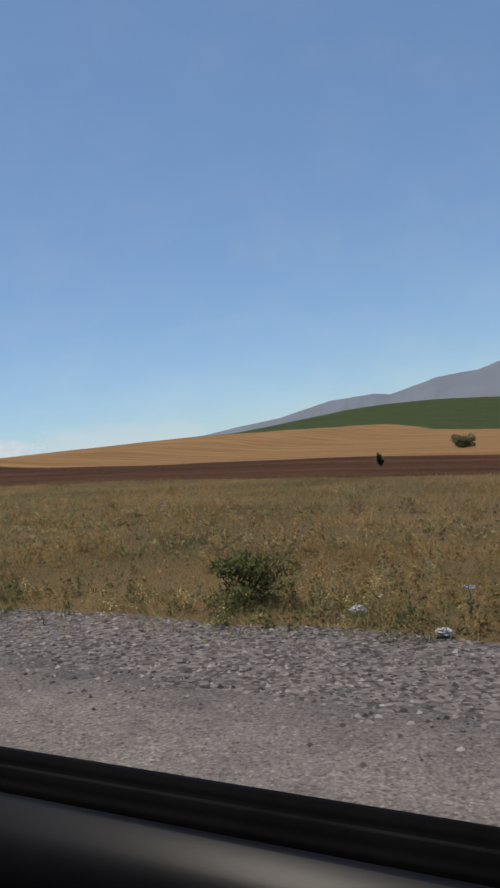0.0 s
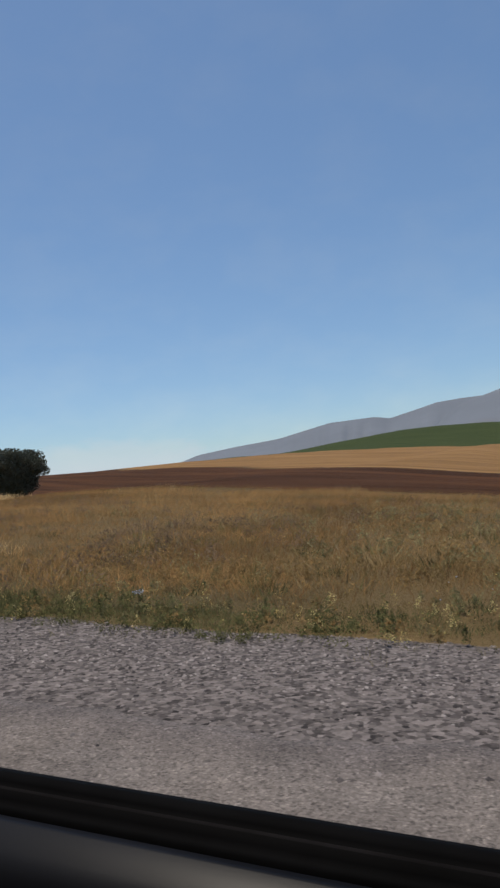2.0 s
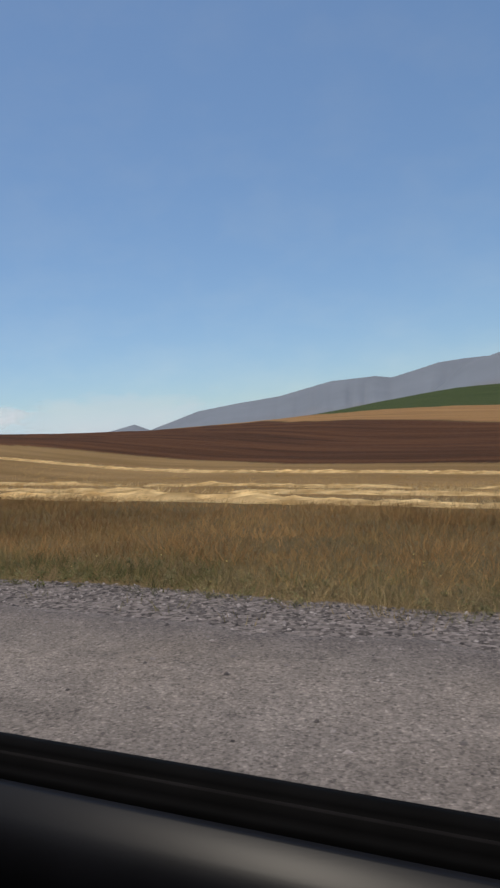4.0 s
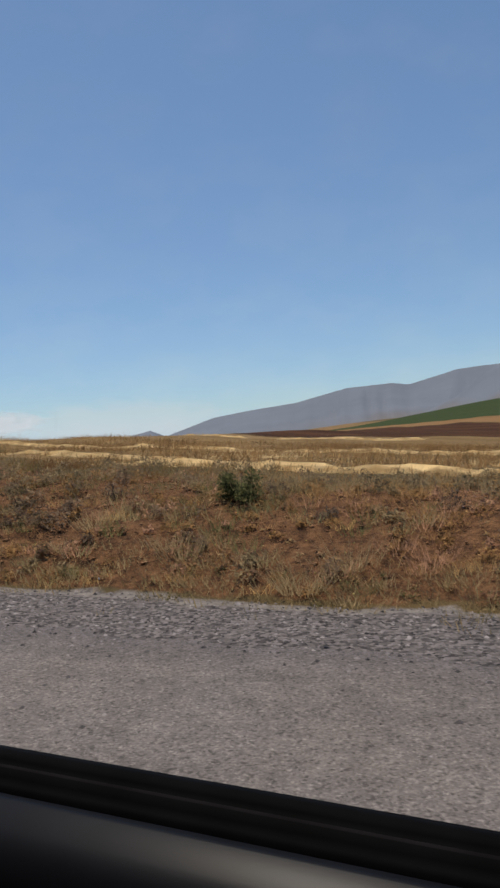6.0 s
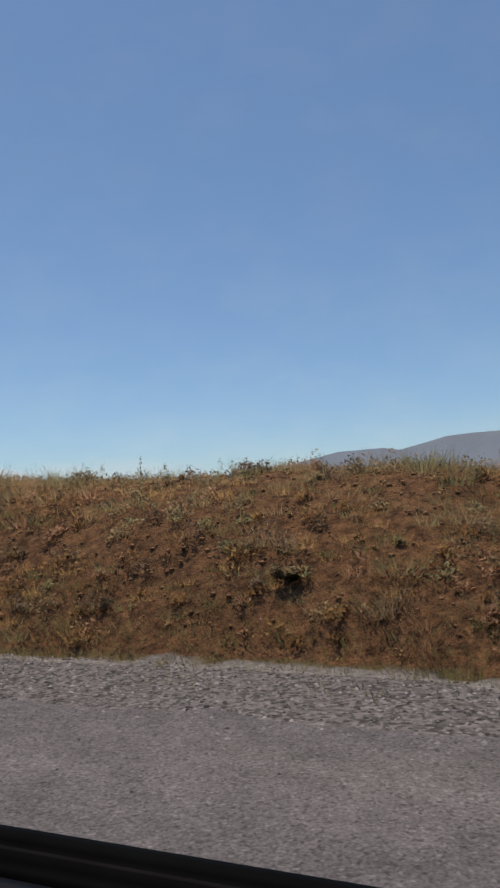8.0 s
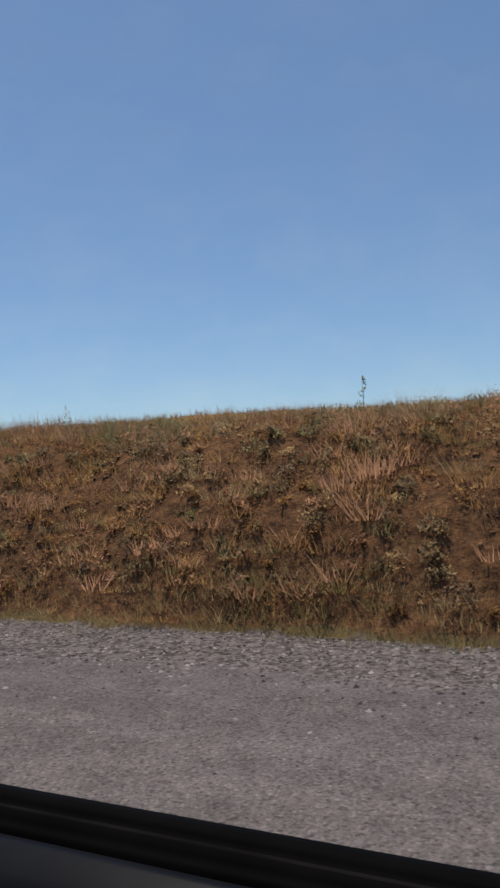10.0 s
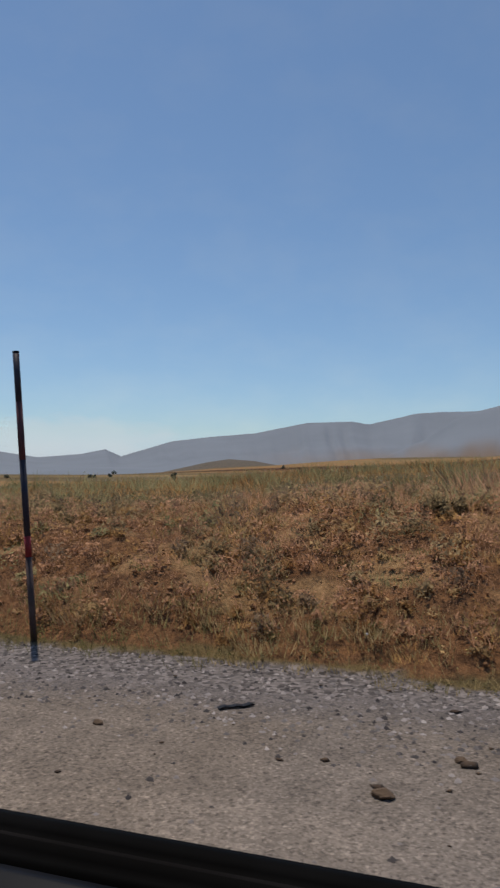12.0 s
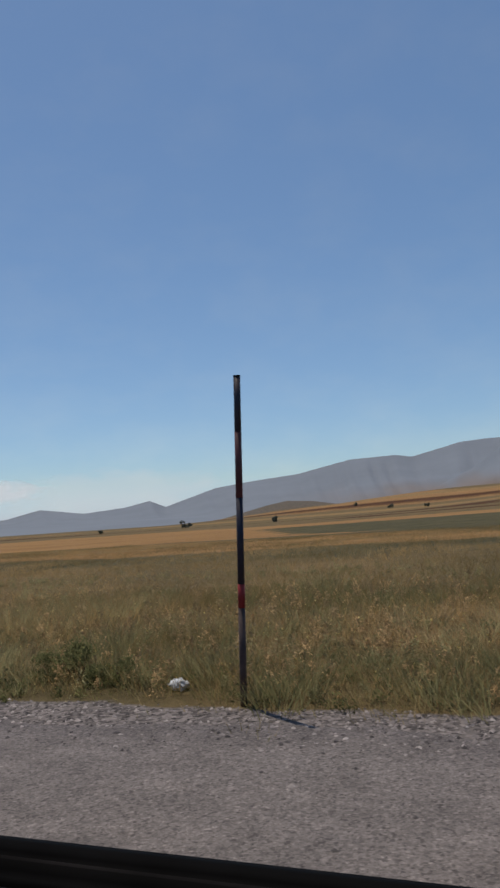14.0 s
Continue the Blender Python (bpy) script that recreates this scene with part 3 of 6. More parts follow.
def build_mountains():
    """A range with haze put into its grey-blue colour: crest heights by bearing, spurs and gullies down to the plain.
    """
    az = np.radians(np.linspace(-50, 85, 460))
    rr = np.linspace(2300, 4950, 90)
    bear = np.array([-60, -30, -8, 0, 2.5, 5.2, 7.0, 8.0, 10.5, 11.7, 15.2, 19.3, 22.6, 25.6, 29.4, 30.6, 32.5, 35.5, 38.6, 41, 46, 60, 90])
    tall = np.array([3.0, 4.2, 5.2, 4.95, 4.33, 4.3, 4.2, 3.95, 3.38, 3.6, 3.5, 2.65, 2.36, 1.98, 0.80, 1.32, 0.92, 0.66, 1.12, 0.55, 0.2, 0.4, 1.2])
    A, R = [v.ravel() for v in np.meshgrid(az, rr, indexing="ij")]
    crest = 4620 * np.tan(np.radians(np.interp(np.degrees(A), bear, tall) - 0.0)) + 1.4
    spur = 3200 * np.tan(np.radians(np.interp(np.degrees(A), [-60, -20, -6, 1.1, 1.9, 3.4, 4.7, 7, 12], [4, 5.4, 5.6, 4.85, 4.6, 4.2, 3.8, 2.2, 0])))
    u = np.clip((R - 2300) / (4620 - 2300), 0, 1)
    back = smooth(4620, 5300, R)
    gully = fbm(np.degrees(A) * 0.9 + 0.6 * vnoise(R * 0.0012, A * 9, 3), R * 0.00012, 51, 4) - 0.5
    base = -27.0
    z = base + (crest - base) * (0.30 * u + 0.70 * u ** 2.2) + gully * (1 - u ** 6) * u * (crest + 40) * 0.34 + 2.5 * (fbm(np.degrees(A) * 4, R * 0.0004, 61, 2) - 0.5) * u
    z = np.maximum(z, -27 + (spur + 27) * np.exp(-np.abs((R - 3200) / 620.0) ** 1.5) * smooth(2300, 2700, R) + 14 * gully * (spur > 1) * smooth(2300, 2700, R))
    z = z * (1 - back) + base * back * 0.2
    x, y = -175 - R * np.sin(A), R * np.cos(A)
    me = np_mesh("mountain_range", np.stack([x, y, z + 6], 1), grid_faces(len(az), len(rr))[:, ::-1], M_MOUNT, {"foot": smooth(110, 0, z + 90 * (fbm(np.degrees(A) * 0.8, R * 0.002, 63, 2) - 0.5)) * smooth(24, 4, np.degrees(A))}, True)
    tagged(new("mountain_range", me), "bare mountain range coloured grey-blue for summer haze", "mountain", kind="structure")


build_mountains()


# ---- the sill of the side window, from which the road is seen: it runs along with the way ----
def build_sill():
    xs = np.arange(-312, 6.1, 1.0)

    def run(name, prof, material, label):
        P = np.array(prof)
        V = np.stack([np.stack([np.full(len(P), x), P[:, 0], P[:, 1]], 1) for x in xs]).reshape(-1, 3)
        V[:, 2] += rise(V[:, 0], V[:, 1])
        ob = new(name, np_mesh(name, V, grid_faces(len(xs), len(P))[:, ::-1], material, None, True))
        ob.parent = sill
        return tagged(ob, label)

    sill = tagged(new("car_side"), "black window seal, grey plastic door and unseen added roof lining of a car", "car door", kind="structure")
    Z = 1.160
    run("window_seal", [(0.472, Z - 0.06), (0.470, Z - 0.012), (0.462, Z - 0.002), (0.452, Z), (0.446, Z - 0.004), (0.442, Z - 0.009), (0.439, Z - 0.0075), (0.436, Z - 0.0035), (0.432, Z - 0.003), (0.429, Z - 0.008), (0.424, Z - 0.0105), (0.420, Z - 0.012), (0.418, Z - 0.02), (0.417, Z - 0.06)], M_SEAL, "black rubber window seal")
    # thin ridge, slightly paler than the seal
    run("seal_lip", [(0.4365, Z - 0.0048), (0.434, Z - 0.0015), (0.4315, Z - 0.0048)], M_LIP, "thin grey lip of the seal")
    run("door_panel", [(0.417, Z - 0.03), (0.4165, Z - 0.015), (0.4145, Z - 0.0120), (0.409, Z - 0.0134), (0.400, Z - 0.0166), (0.390, Z - 0.0208), (0.380, Z - 0.0260), (0.372, Z - 0.0335), (0.366, Z - 0.044), (0.360, Z - 0.062), (0.355, Z - 0.10), (0.350, Z - 0.2), (0.34, 0.02)], M_PANEL, "grey plastic door panel")
    # out of view: added so the lower door panel reflects something dark
    run("unseen_cabin_lining", [(0.30, 1.80), (0.30, 1.775), (0.26, 1.765), (0.0, 1.785), (-0.55, 1.76), (-0.60, 1.6), (-0.62, 0.3), (-0.66, 0.3), (-0.64, 1.6), (-0.58, 1.80), (0.0, 1.82), (0.30, 1.80)], M_LINING, "unseen dark lining of roof and cabin, added for reflections")
    run("door_skin", [(0.465, 0.02), (0.52, 0.3), (0.53, 0.7), (0.49, 1.0), (0.472, Z - 0.05)], M_PANEL, "dark outer door skin")


build_sill()


# ---- scattered growth and stones ----
RNG = np.random.default_rng(7)


def h1(s, y):
    return float(height(np.array([-s], dtype=float), np.array([y], dtype=float))[0])


def scatter(s0, s1, d0, d1, per_m2, keep=None):
    """Random places between two distances from the road's edge."""
    n = int((s1 - s0) * (d1 - d0) * per_m2)
    s, d = RNG.uniform(s0, s1, n), RNG.uniform(d0, d1, n)
    x, y = -s, edge_y(s) + d
    if keep is not None:
        ok = RNG.random(n) < keep(s, d)
        x, y = x[ok], y[ok]
    return x, y


def blade_arrays(x, y, z, h, blades, wide, spread, lean, tint):
    n = len(x)
    a = RNG.uniform(0, 2 * np.pi, (n, blades))
    r = spread * np.sqrt(RNG.random((n, blades))) * (0.5 + h[:, None])
    bx, by = x[:, None] + r * np.cos(a), y[:, None] + r * np.sin(a)
    hh = h[:, None] * RNG.uniform(0.45, 1.1, (n, blades))
    t = RNG.uniform(0, 2 * np.pi, (n, blades))
    wx, wy = wide * np.cos(t) * (0.6 + hh), wide * np.sin(t) * (0.6 + hh)
    ln = hh * lean * RNG.uniform(0.2, 1.0, (n, blades))
    o = a + RNG.normal(0, 0.6, (n, blades))
    tx, ty = bx + ln * np.cos(o), by + ln * np.sin(o)
    zz = z[:, None] + 0 * bx
    v = np.stack([np.stack([bx - wx, by - wy, zz - 0.03], -1), np.stack([bx + wx, by + wy, zz - 0.03], -1), np.stack([tx, ty, zz + hh], -1)], 2)
    tt = np.clip(tint[:, None] + RNG.normal(0, 0.18, (n, blades)), 0, 1)
    return v.reshape(-1, 3), np.repeat(tt.ravel(), 3)


def growth(name, label, material, sets):
    """One mesh of many blades. Each set: x, y, height range, blades, half width, spread, lean, tint range."""
    V, Tn = [], []
    for x, y, hr, blades, wide, spread, lean, tr in sets:
        if not len(x):
            continue
        patch = fbm(x * 0.45, y * 0.45, 71)
        h = hr[0] + (hr[1] - hr[0]) * np.clip(RNG.random(len(x)) * 0.5 + (patch - 0.47) * 2.2 + 0.3, 0, 1)
        tint = tr[0] + (tr[1] - tr[0]) * np.clip(RNG.random(len(x)) * 0.5 + (fbm(x * 0.35 + 9, y * 0.5, 77) - 0.47) * 3.2 + 0.3, 0, 1)
        v, t = blade_arrays(x, y, height(x, y), h, blades, wide, spread, lean, tint)
        V.append(v)
        Tn.append(t)
    V, Tn = np.concatenate(V), np.concatenate(Tn)
    me = np_mesh(name, V, np.arange(len(V)).reshape(-1, 3), material, {"tint": Tn})
    return tagged(new(name, me), label, "grass", kind="stuff")


def forbs(name, label, material, sets):
    """One mesh of many leafy plants. Each set: x, y, height range, width to height, leaves, leaf size, tint range, shape (dome or spire)."""
    V, Tn = [], []
    for x, y, hr, ratio, leaves, leaf, tr, shape in sets:
        n = len(x)
        if not n:
            continue
        h = hr[0] + (hr[1] - hr[0]) * RNG.random(n) ** 1.6
        w = h * ratio * RNG.uniform(0.7, 1.3, n)
        a = RNG.uniform(0, 2 * np.pi, (n, leaves))
        if shape == "dome":
            up, r = RNG.random((n, leaves)), RNG.random((n, leaves)) ** 0.4
            rad, q = np.sqrt(1 - up ** 2) * r, up * r
        else:
            q = RNG.random((n, leaves)) ** 0.8
            rad = np.sqrt(RNG.random((n, leaves))) * (1.05 - q) ** 0.7
        lop = RNG.uniform(-0.3, 0.3, (n, 2))
        px = x[:, None] + w[:, None] * (rad * np.cos(a) * RNG.uniform(0.75, 1.25, (n, 1)) + lop[:, :1] * q)
        py = y[:, None] + w[:, None] * (rad * np.sin(a) + lop[:, 1:] * q)
        pz = height(x, y)[:, None] + q * h[:, None] * RNG.uniform(0.85, 1.1, (n, leaves))
        P = np.stack([px, py, pz], -1).reshape(-1, 3)
        u, v = RNG.normal(0, 1, P.shape), RNG.normal(0, 1, P.shape)
        u /= np.linalg.norm(u, axis=1)[:, None]
        v /= np.linalg.norm(v, axis=1)[:, None]
        L = leaf * RNG.uniform(0.6, 1.5, (len(P), 1))
        V.append(np.stack([P - v * L * 0.45, P + v * L * 0.45, P + u * L * 1.5], 1).reshape(-1, 3))
        t = tr[0] + (tr[1] - tr[0]) * RNG.random((n, 1)) + RNG.normal(0, 0.22, (n, leaves))
        Tn.append(np.repeat(np.clip(t, 0, 1).ravel(), 3))
    V, Tn = np.concatenate(V), np.concatenate(Tn)
    return tagged(new(name, np_mesh(name, V, np.arange(len(V)).reshape(-1, 3), material, {"tint": Tn})), label, "weeds", kind="stuff")


PYR = np.array([[1, 0, -0.2], [0.2, 1, -0.2], [-1, 0.3, -0.2], [-0.1, -1, -0.2], [0.1, 0, 0.9]], dtype=float)
PYR_F = np.array([[0, 1, 4], [1, 2, 4], [2, 3, 4], [3, 0, 4]])
OCT = np.array([[1, 0, 0], [-1, 0, 0], [0, 1, 0], [0, -1, 0], [0, 0, 1], [0, 0, -1]], dtype=float)
OCT_F = np.array([[0, 2, 4], [2, 1, 4], [1, 3, 4], [3, 0, 4], [2, 0, 5], [1, 2, 5], [3, 1, 5], [0, 3, 5]])


def pebbles(name, label, category, material, x, y, size, tint, flat=0.55, sink=0.2, lift=0.0, shape=OCT, faces=OCT_F):
    n, k = len(x), len(shape)
    v = shape[None] * RNG.uniform(0.55, 1.25, (n, k, 1)) * size[:, None, None]
    v[:, :, 2] *= flat
    a = RNG.uniform(0, 2 * np.pi, n)
    c, s = np.cos(a)[:, None], np.sin(a)[:, None]
    X, Y = v[:, :, 0] * c - v[:, :, 1] * s, v[:, :, 0] * s + v[:, :, 1] * c
    z = np.maximum(height(x, y) - rise(x, y), lift) + rise(x, y) + size * flat * (1 - 2 * sink) * 0.6
    P = np.stack([X + x[:, None], Y + y[:, None], v[:, :, 2] + z[:, None]], -1).reshape(-1, 3)
    F = (faces[None] + k * np.arange(n)[:, None, None]).reshape(-1, 3)
    me = np_mesh(name, P, F, material, {"tint": np.repeat(tint, k)})
    return tagged(new(name, me), label, category, kind="stuff")


def on_bank(s):
    return np.interp(s, BANK_S, BANK_Z)


def build_growth():
    bare = lambda s: smooth(276, 280, s) * smooth(299, 296.5, s)
    # weeds along the edge of the gravel
    x, y = scatter(-6, 322, -0.15, 0.8, 24, lambda s, d: (1 - 0.75 * bare(s)) * smooth(-0.2, 0.3, d))
    xb, yb = scatter(-6, 322, -0.7, 0.15, 10, lambda s, d: smooth(0.46, 0.62, fbm(s * 1.4, d * 1.4, 99)))
    growth("verge_weeds", "low olive-green weeds along the gravel edge", M_OLIVE, [(x, y, (0.04, 0.18), 18, 0.004, 0.25, 1.4, (0.2, 1.0)), (xb, yb, (0.04, 0.13), 10, 0.007, 0.3, 1.2, (0.3, 1.0))])
    # the dry meadow before the cutting
    a1 = scatter(-6, 128, 0.25, 4.5, 17, lambda s, d: smooth(0.1, 0.8, d) * (1 - 0.6 * smooth(118, 128, s)) * np.where(s > 66, smooth(3.4, 2.4, d), 1))
    a2 = scatter(-6, 68, 4.5, 22, 7)
    a3 = scatter(66, 128, 2.8, 6.5, 15)
    growth("meadow_grass", "dense dry brown grass of the roadside meadow", M_DRY, [(*a1, (0.05, 0.19), 20, 0.0040, 0.34, 1.6, (0.0, 1.0)), (*a2, (0.06, 0.18), 18, 0.0065, 0.8, 1.5, (0.0, 1.0)), (*a3, (0.06, 0.18), 16, 0.006, 0.4, 1.2, (0.0, 0.8))])
    ga, gb = scatter(42, 68, 1.6, 20, 14, lambda s, d: smooth(42, 50, s)), scatter(64, 130, 0.7, 6.5, 15, lambda s, d: smooth(0.6, 1.6, d))
    growth("orange_grass", "orange-brown dry grass of the meadow", M_BANK, [(*ga, (0.08, 0.24), 18, 0.0055, 0.7, 1.5, (0.0, 0.8)), (*gb, (0.06, 0.22), 18, 0.0055, 0.5, 1.5, (0.0, 0.9))])
    g1 = scatter(-6, 70, 0.05, 1.5, 9, lambda s, d: smooth(0.38, 0.55, fbm(s * 0.8, d * 0.8, 91)) * smooth(1.6, 0.8, d))
    g2 = scatter(-6, 70, 1.5, 20, 0.8, lambda s, d: smooth(0.45, 0.6, fbm(s * 0.3, d * 0.3, 93)))
    g3 = scatter(62, 128, 0.1, 2.0, 12, lambda s, d: smooth(2.1, 0.9, d))
    growth("meadow_weeds", "green thistles and weeds among the dry grass", M_OLIVE, [(*g1, (0.06, 0.20), 24, 0.0038, 0.32, 1.5, (0.2, 1.0)), (*g2, (0.14, 0.36), 18, 0.009, 0.6, 1.2, (0.0, 0.8)), (*g3, (0.07, 0.22), 18, 0.005, 0.3, 1.4, (0.4, 1.0))])
    yt = scatter(34.5, 37.4, 0.25, 0.55, 40)
    growth("straw_patch", "yellow straw spilt at the gravel edge", M_PALE, [(*yt, (0.02, 0.08), 14, 0.006, 0.3, 2.5, (0.2, 0.9))])
    g4 = scatter(-6, 128, -0.05, 1.1, 3.2)
    growth("verge_bushes", "leafy dark green weeds beside the gravel", M_DEEP, [(*g4, (0.06, 0.18), 50, 0.0042, 0.28, 1.4, (0.0, 1.0)), (*scatter(-6, 68, 1.1, 8.0, 0.3), (0.10, 0.26), 60, 0.006, 0.30, 1.2, (0.1, 1.0))])
    # pale plumes in the meadow and cut straw in rows
    p1 = scatter(51.0, 56.0, 2.0, 4.6, 3.6, lambda s, d: smooth(0.40, 0.6, fbm(s * 0.5, d * 0.5, 111)))
    rx, ry = [], []
    for row, (yr, bulk) in enumerate(((12.7, 1.0), (15.6, 0.75), (20.5, 0.8), (37.5, 1.0))):
        lo_x, rr_x = np.arange(-166, -66.5 - 0.1 * (yr - 12), 0.25), np.linspace(-1, 1, 11)
        xx, uu = [q.ravel() for q in np.meshgrid(lo_x, rr_x, indexing="ij")]
        line = lambda sx: yr + 2.4 * (fbm(sx * 0.07, sx * 0 + yr, 5) - 0.5) + 3.0 * smooth(130, 150, sx) * (yr - 11) / 20
        here = lambda sx: smooth(0.36, 0.50, fbm(sx * 0.22, sx * 0 + 5 * yr, 8) + 0.10 * bulk) * smooth(164, 148, sx)
        sx = -xx
        yy = line(sx) + uu * (0.22 + 0.55 * fbm(sx * 0.5, sx * 0 + yr, 6)) + 0.3 * (fbm(sx * 1.9, uu * 2, 17) - 0.5)
        hh = (1 - uu ** 2) * bulk * (0.03 + 0.18 * fbm(sx * 0.9, sx * 0 + 3 * yr, 8)) * (0.15 + 1.8 * fbm(sx * 5.0, uu * 4 + yr, 9)) * here(sx) - 0.05 * (1 - here(sx)) - 0.02
        V = np.stack([xx, yy, height(xx, yy) + hh], 1)
        straw = np_mesh("windrow", V, grid_faces(len(lo_x), len(rr_x)), M_PALE, {"tint": smooth(0.3, 0.7, fbm(V[:, 0] * 4, V[:, 1] * 6, 12))}, True)
        tagged(new("windrow", straw), "pale windrow of cut straw lying on stubble", "straw", "windrows of straw", kind="stuff")
        s = RNG.uniform(66.5 + 0.1 * (yr - 12), 160, 1500)
        s = s[RNG.random(1500) < here(s)]
        rx.append(-s)
        ry.append(line(s) + RNG.normal(0, 0.28, len(s)))
    growth("cut_straw", "pale cut straw lying in rows", M_PALE, [(*p1, (0.22, 0.45), 50, 0.0045, 0.3, 1.1, (0.3, 1.0)), (np.concatenate(rx), np.concatenate(ry), (0.05, 0.17), 14, 0.010, 0.6, 2.0, (0.1, 0.9))])
    p2 = scatter(65.5, 69, 8, 21, 12, lambda s, d: smooth(0.38, 0.5, fbm(s * 0.4, d * 0.3, 113)) * smooth(65, 66.5, s - 0.04 * (d - 14)) * smooth(69, 67, s))
    growth("standing_straw", "pale uncut straw standing at the end of the stubble", M_PALE, [(*p2, (0.16, 0.42), 20, 0.009, 0.5, 1.2, (0.1, 1.0))])
    st = scatter(64, 160, 6.5, 30, 3.0)
    growth("stubble", "short dry stubble between the straw rows", M_STUBBLE, [(*st, (0.05, 0.12), 10, 0.012, 1.1, 1.0, (0.0, 1.0))])
    # the cutting
    k = lambda s, d: smooth(0.2, 0.7, on_bank(s))
    b1 = scatter(118, 284, 0.25, 3.4, 9, lambda s, d: k(s, d) * (0.35 + 0.65 * smooth(0.40, 0.58, fbm(s * 1.3, d * 1.5, 95))))
    b2 = scatter(118, 284, 1.5, 6.5, 7, lambda s, d: k(s, d) * smooth(1.4, 2.6, d + 1.6 * (fbm(s * 0.4, d * 0.6, 123) - 0.5)))
    b3 = scatter(118, 284, 6.0, 26, 2.6, k)
    cr = scatter(146, 276, 2.2, 12.0, 0.5, k)
    growth("crest_bushes", "small grey-olive bushes along the top of the bank", M_LEAF, [(*cr, (0.14, 0.42), 90, 0.006, 0.26, 1.0, (0.1, 1.0))])
    growth("bank_grass", "sparse dry weeds and tufts on the red earth bank", M_BANK, [(*b1, (0.03, 0.13), 17, 0.005, 0.22, 1.8, (0.0, 1.0)), (*b2, (0.06, 0.22), 20, 0.005, 0.35, 1.2, (0.1, 1.0)), (*b3, (0.12, 0.28), 16, 0.012, 0.7, 1.2, (0.1, 0.9))])
    b4 = scatter(118, 284, 0.05, 1.1, 30, lambda s, d: k(s, d) * smooth(0.75 + 0.4 * smooth(254, 262, s), 0.2, d))
    b5 = scatter(118, 284, 1.2, 5.0, 13, lambda s, d: k(s, d) * smooth(0.42, 0.58, fbm(s * 0.5, d * 0.9, 121)))
    growth("bank_weeds", "olive weeds at the foot of the earth bank", M_OLIVE, [(*b4, (0.05, 0.18), 15, 0.006, 0.3, 1.2, (0.3, 1.0)), (*b5, (0.08, 0.24), 22, 0.005, 0.3, 1.1, (0.2, 0.9))])
    u1 = scatter(120, 278, 0.3, 4.0, 0.3, k)
    u2 = scatter(120, 278, 0.3, 4.0, 0.8, k)
    u3 = scatter(120, 278, 0.2, 4.4, 1.0, k)
    u4 = scatter(120, 278, 0.2, 4.4, 1.4, k)
    u5 = scatter(120, 278, 0.2, 4.4, 1.2, k)
    growth("bank_cushions", "rounded dry thorn cushions on the earth bank", M_THORN, [(*u1, (0.12, 0.28), 110, 0.0045, 0.30, 1.3, (0.0, 1.0)), (*u3, (0.05, 0.16), 55, 0.005, 0.22, 1.3, (0.0, 1.0))])
    growth("bank_tussocks", "low straw-coloured tussocks on the earth bank", M_STUBBLE, [(*u4, (0.04, 0.13), 60, 0.004, 0.22, 1.6, (0.4, 1.0))])
    growth("bank_herbs", "low olive herbs on the earth bank", M_LEAF, [(*u5, (0.04, 0.17), 50, 0.005, 0.22, 1.4, (0.2, 1.0))])
    r1 = scatter(254, 275.2, 0.4, 4.5, 34, lambda s, d: 0.35 + 0.65 * smooth(0.38, 0.55, fbm(s * 0.6, d * 0.8, 101)))
    growth("reddish_weeds", "dry reddish weeds on the low bank", M_ROSY, [(*r1, (0.06, 0.24), 22, 0.0038, 0.32, 1.5, (0.0, 1.0)), (*u2, (0.05, 0.20), 60, 0.005, 0.25, 1.3, (0.0, 1.0))])
    # open field past the cutting
    f1 = scatter(288, 330, 0.15, 6, 20, lambda s, d: smooth(-0.6, 0.6, s - 296.3 + 0.3 * d) * np.where(s < 298.2, smooth(0.6, 1.1, d), smooth(0.05, 0.6, d)))
    f2 = scatter(276, 352, 6, 34, 4.5, lambda s, d: np.maximum(smooth(10, 15, d + 6 * (fbm(s * 0.2, d * 0.3, 97) - 0.5)), smooth(294, 297, s)))
    f3 = scatter(276, 295, 0.05, 9, 1.5, lambda s, d: 0.9 * smooth(1.3, 0.4, d) + smooth(0.46, 0.60, fbm(s * 0.35, d * 0.8, 151)))
    growth("field_grass", "tall grey-green and straw coloured field grass", M_OLIVE, [(*f1, (0.07, 0.30), 28, 0.0032, 0.34, 1.6, (0.0, 1.0)), (*f2, (0.05, 0.17), 18, 0.007, 0.9, 1.6, (0.0, 0.6)), (*f3, (0.04, 0.18), 24, 0.0034, 0.3, 1.6, (0.3, 1.0))])
    f5 = scatter(276, 296, 0.05, 10, 0.7, lambda s, d: 0.35 + 0.65 * smooth(2.2, 0.6, d))
    f6 = scatter(292, 330, 0.1, 7, 2.2, lambda s, d: smooth(-0.6, 0.6, s - 296.3 + 0.3 * d) * np.where(s < 298.2, smooth(0.7, 1.2, d), 1))
    f7 = scatter(272, 284, 7.5, 13, 1.4, lambda s, d: smooth(0.46, 0.55, fbm(s * 0.25, d * 0.5, 131)))
    growth("field_herbs", "dark olive herbs scattered over the bare soil", M_LEAF, [(*f5, (0.06, 0.30), 70, 0.005, 0.25, 1.2, (0.0, 1.0)), (*f6, (0.10, 0.34), 90, 0.005, 0.3, 1.3, (0.1, 1.0)), (*f7, (0.25, 0.6), 90, 0.009, 0.4, 1.1, (0.2, 1.0))])
    d9 = RNG.uniform(1.0, 7.0, 90)
    s9 = 296.3 - 0.3 * d9 + RNG.normal(0.7, 0.5, 90)
    h9 = scatter(258, 286, 8, 20, 1.1, lambda s, d: smooth(0.40, 0.52, fbm(s * 0.3, d * 0.4, 161)))
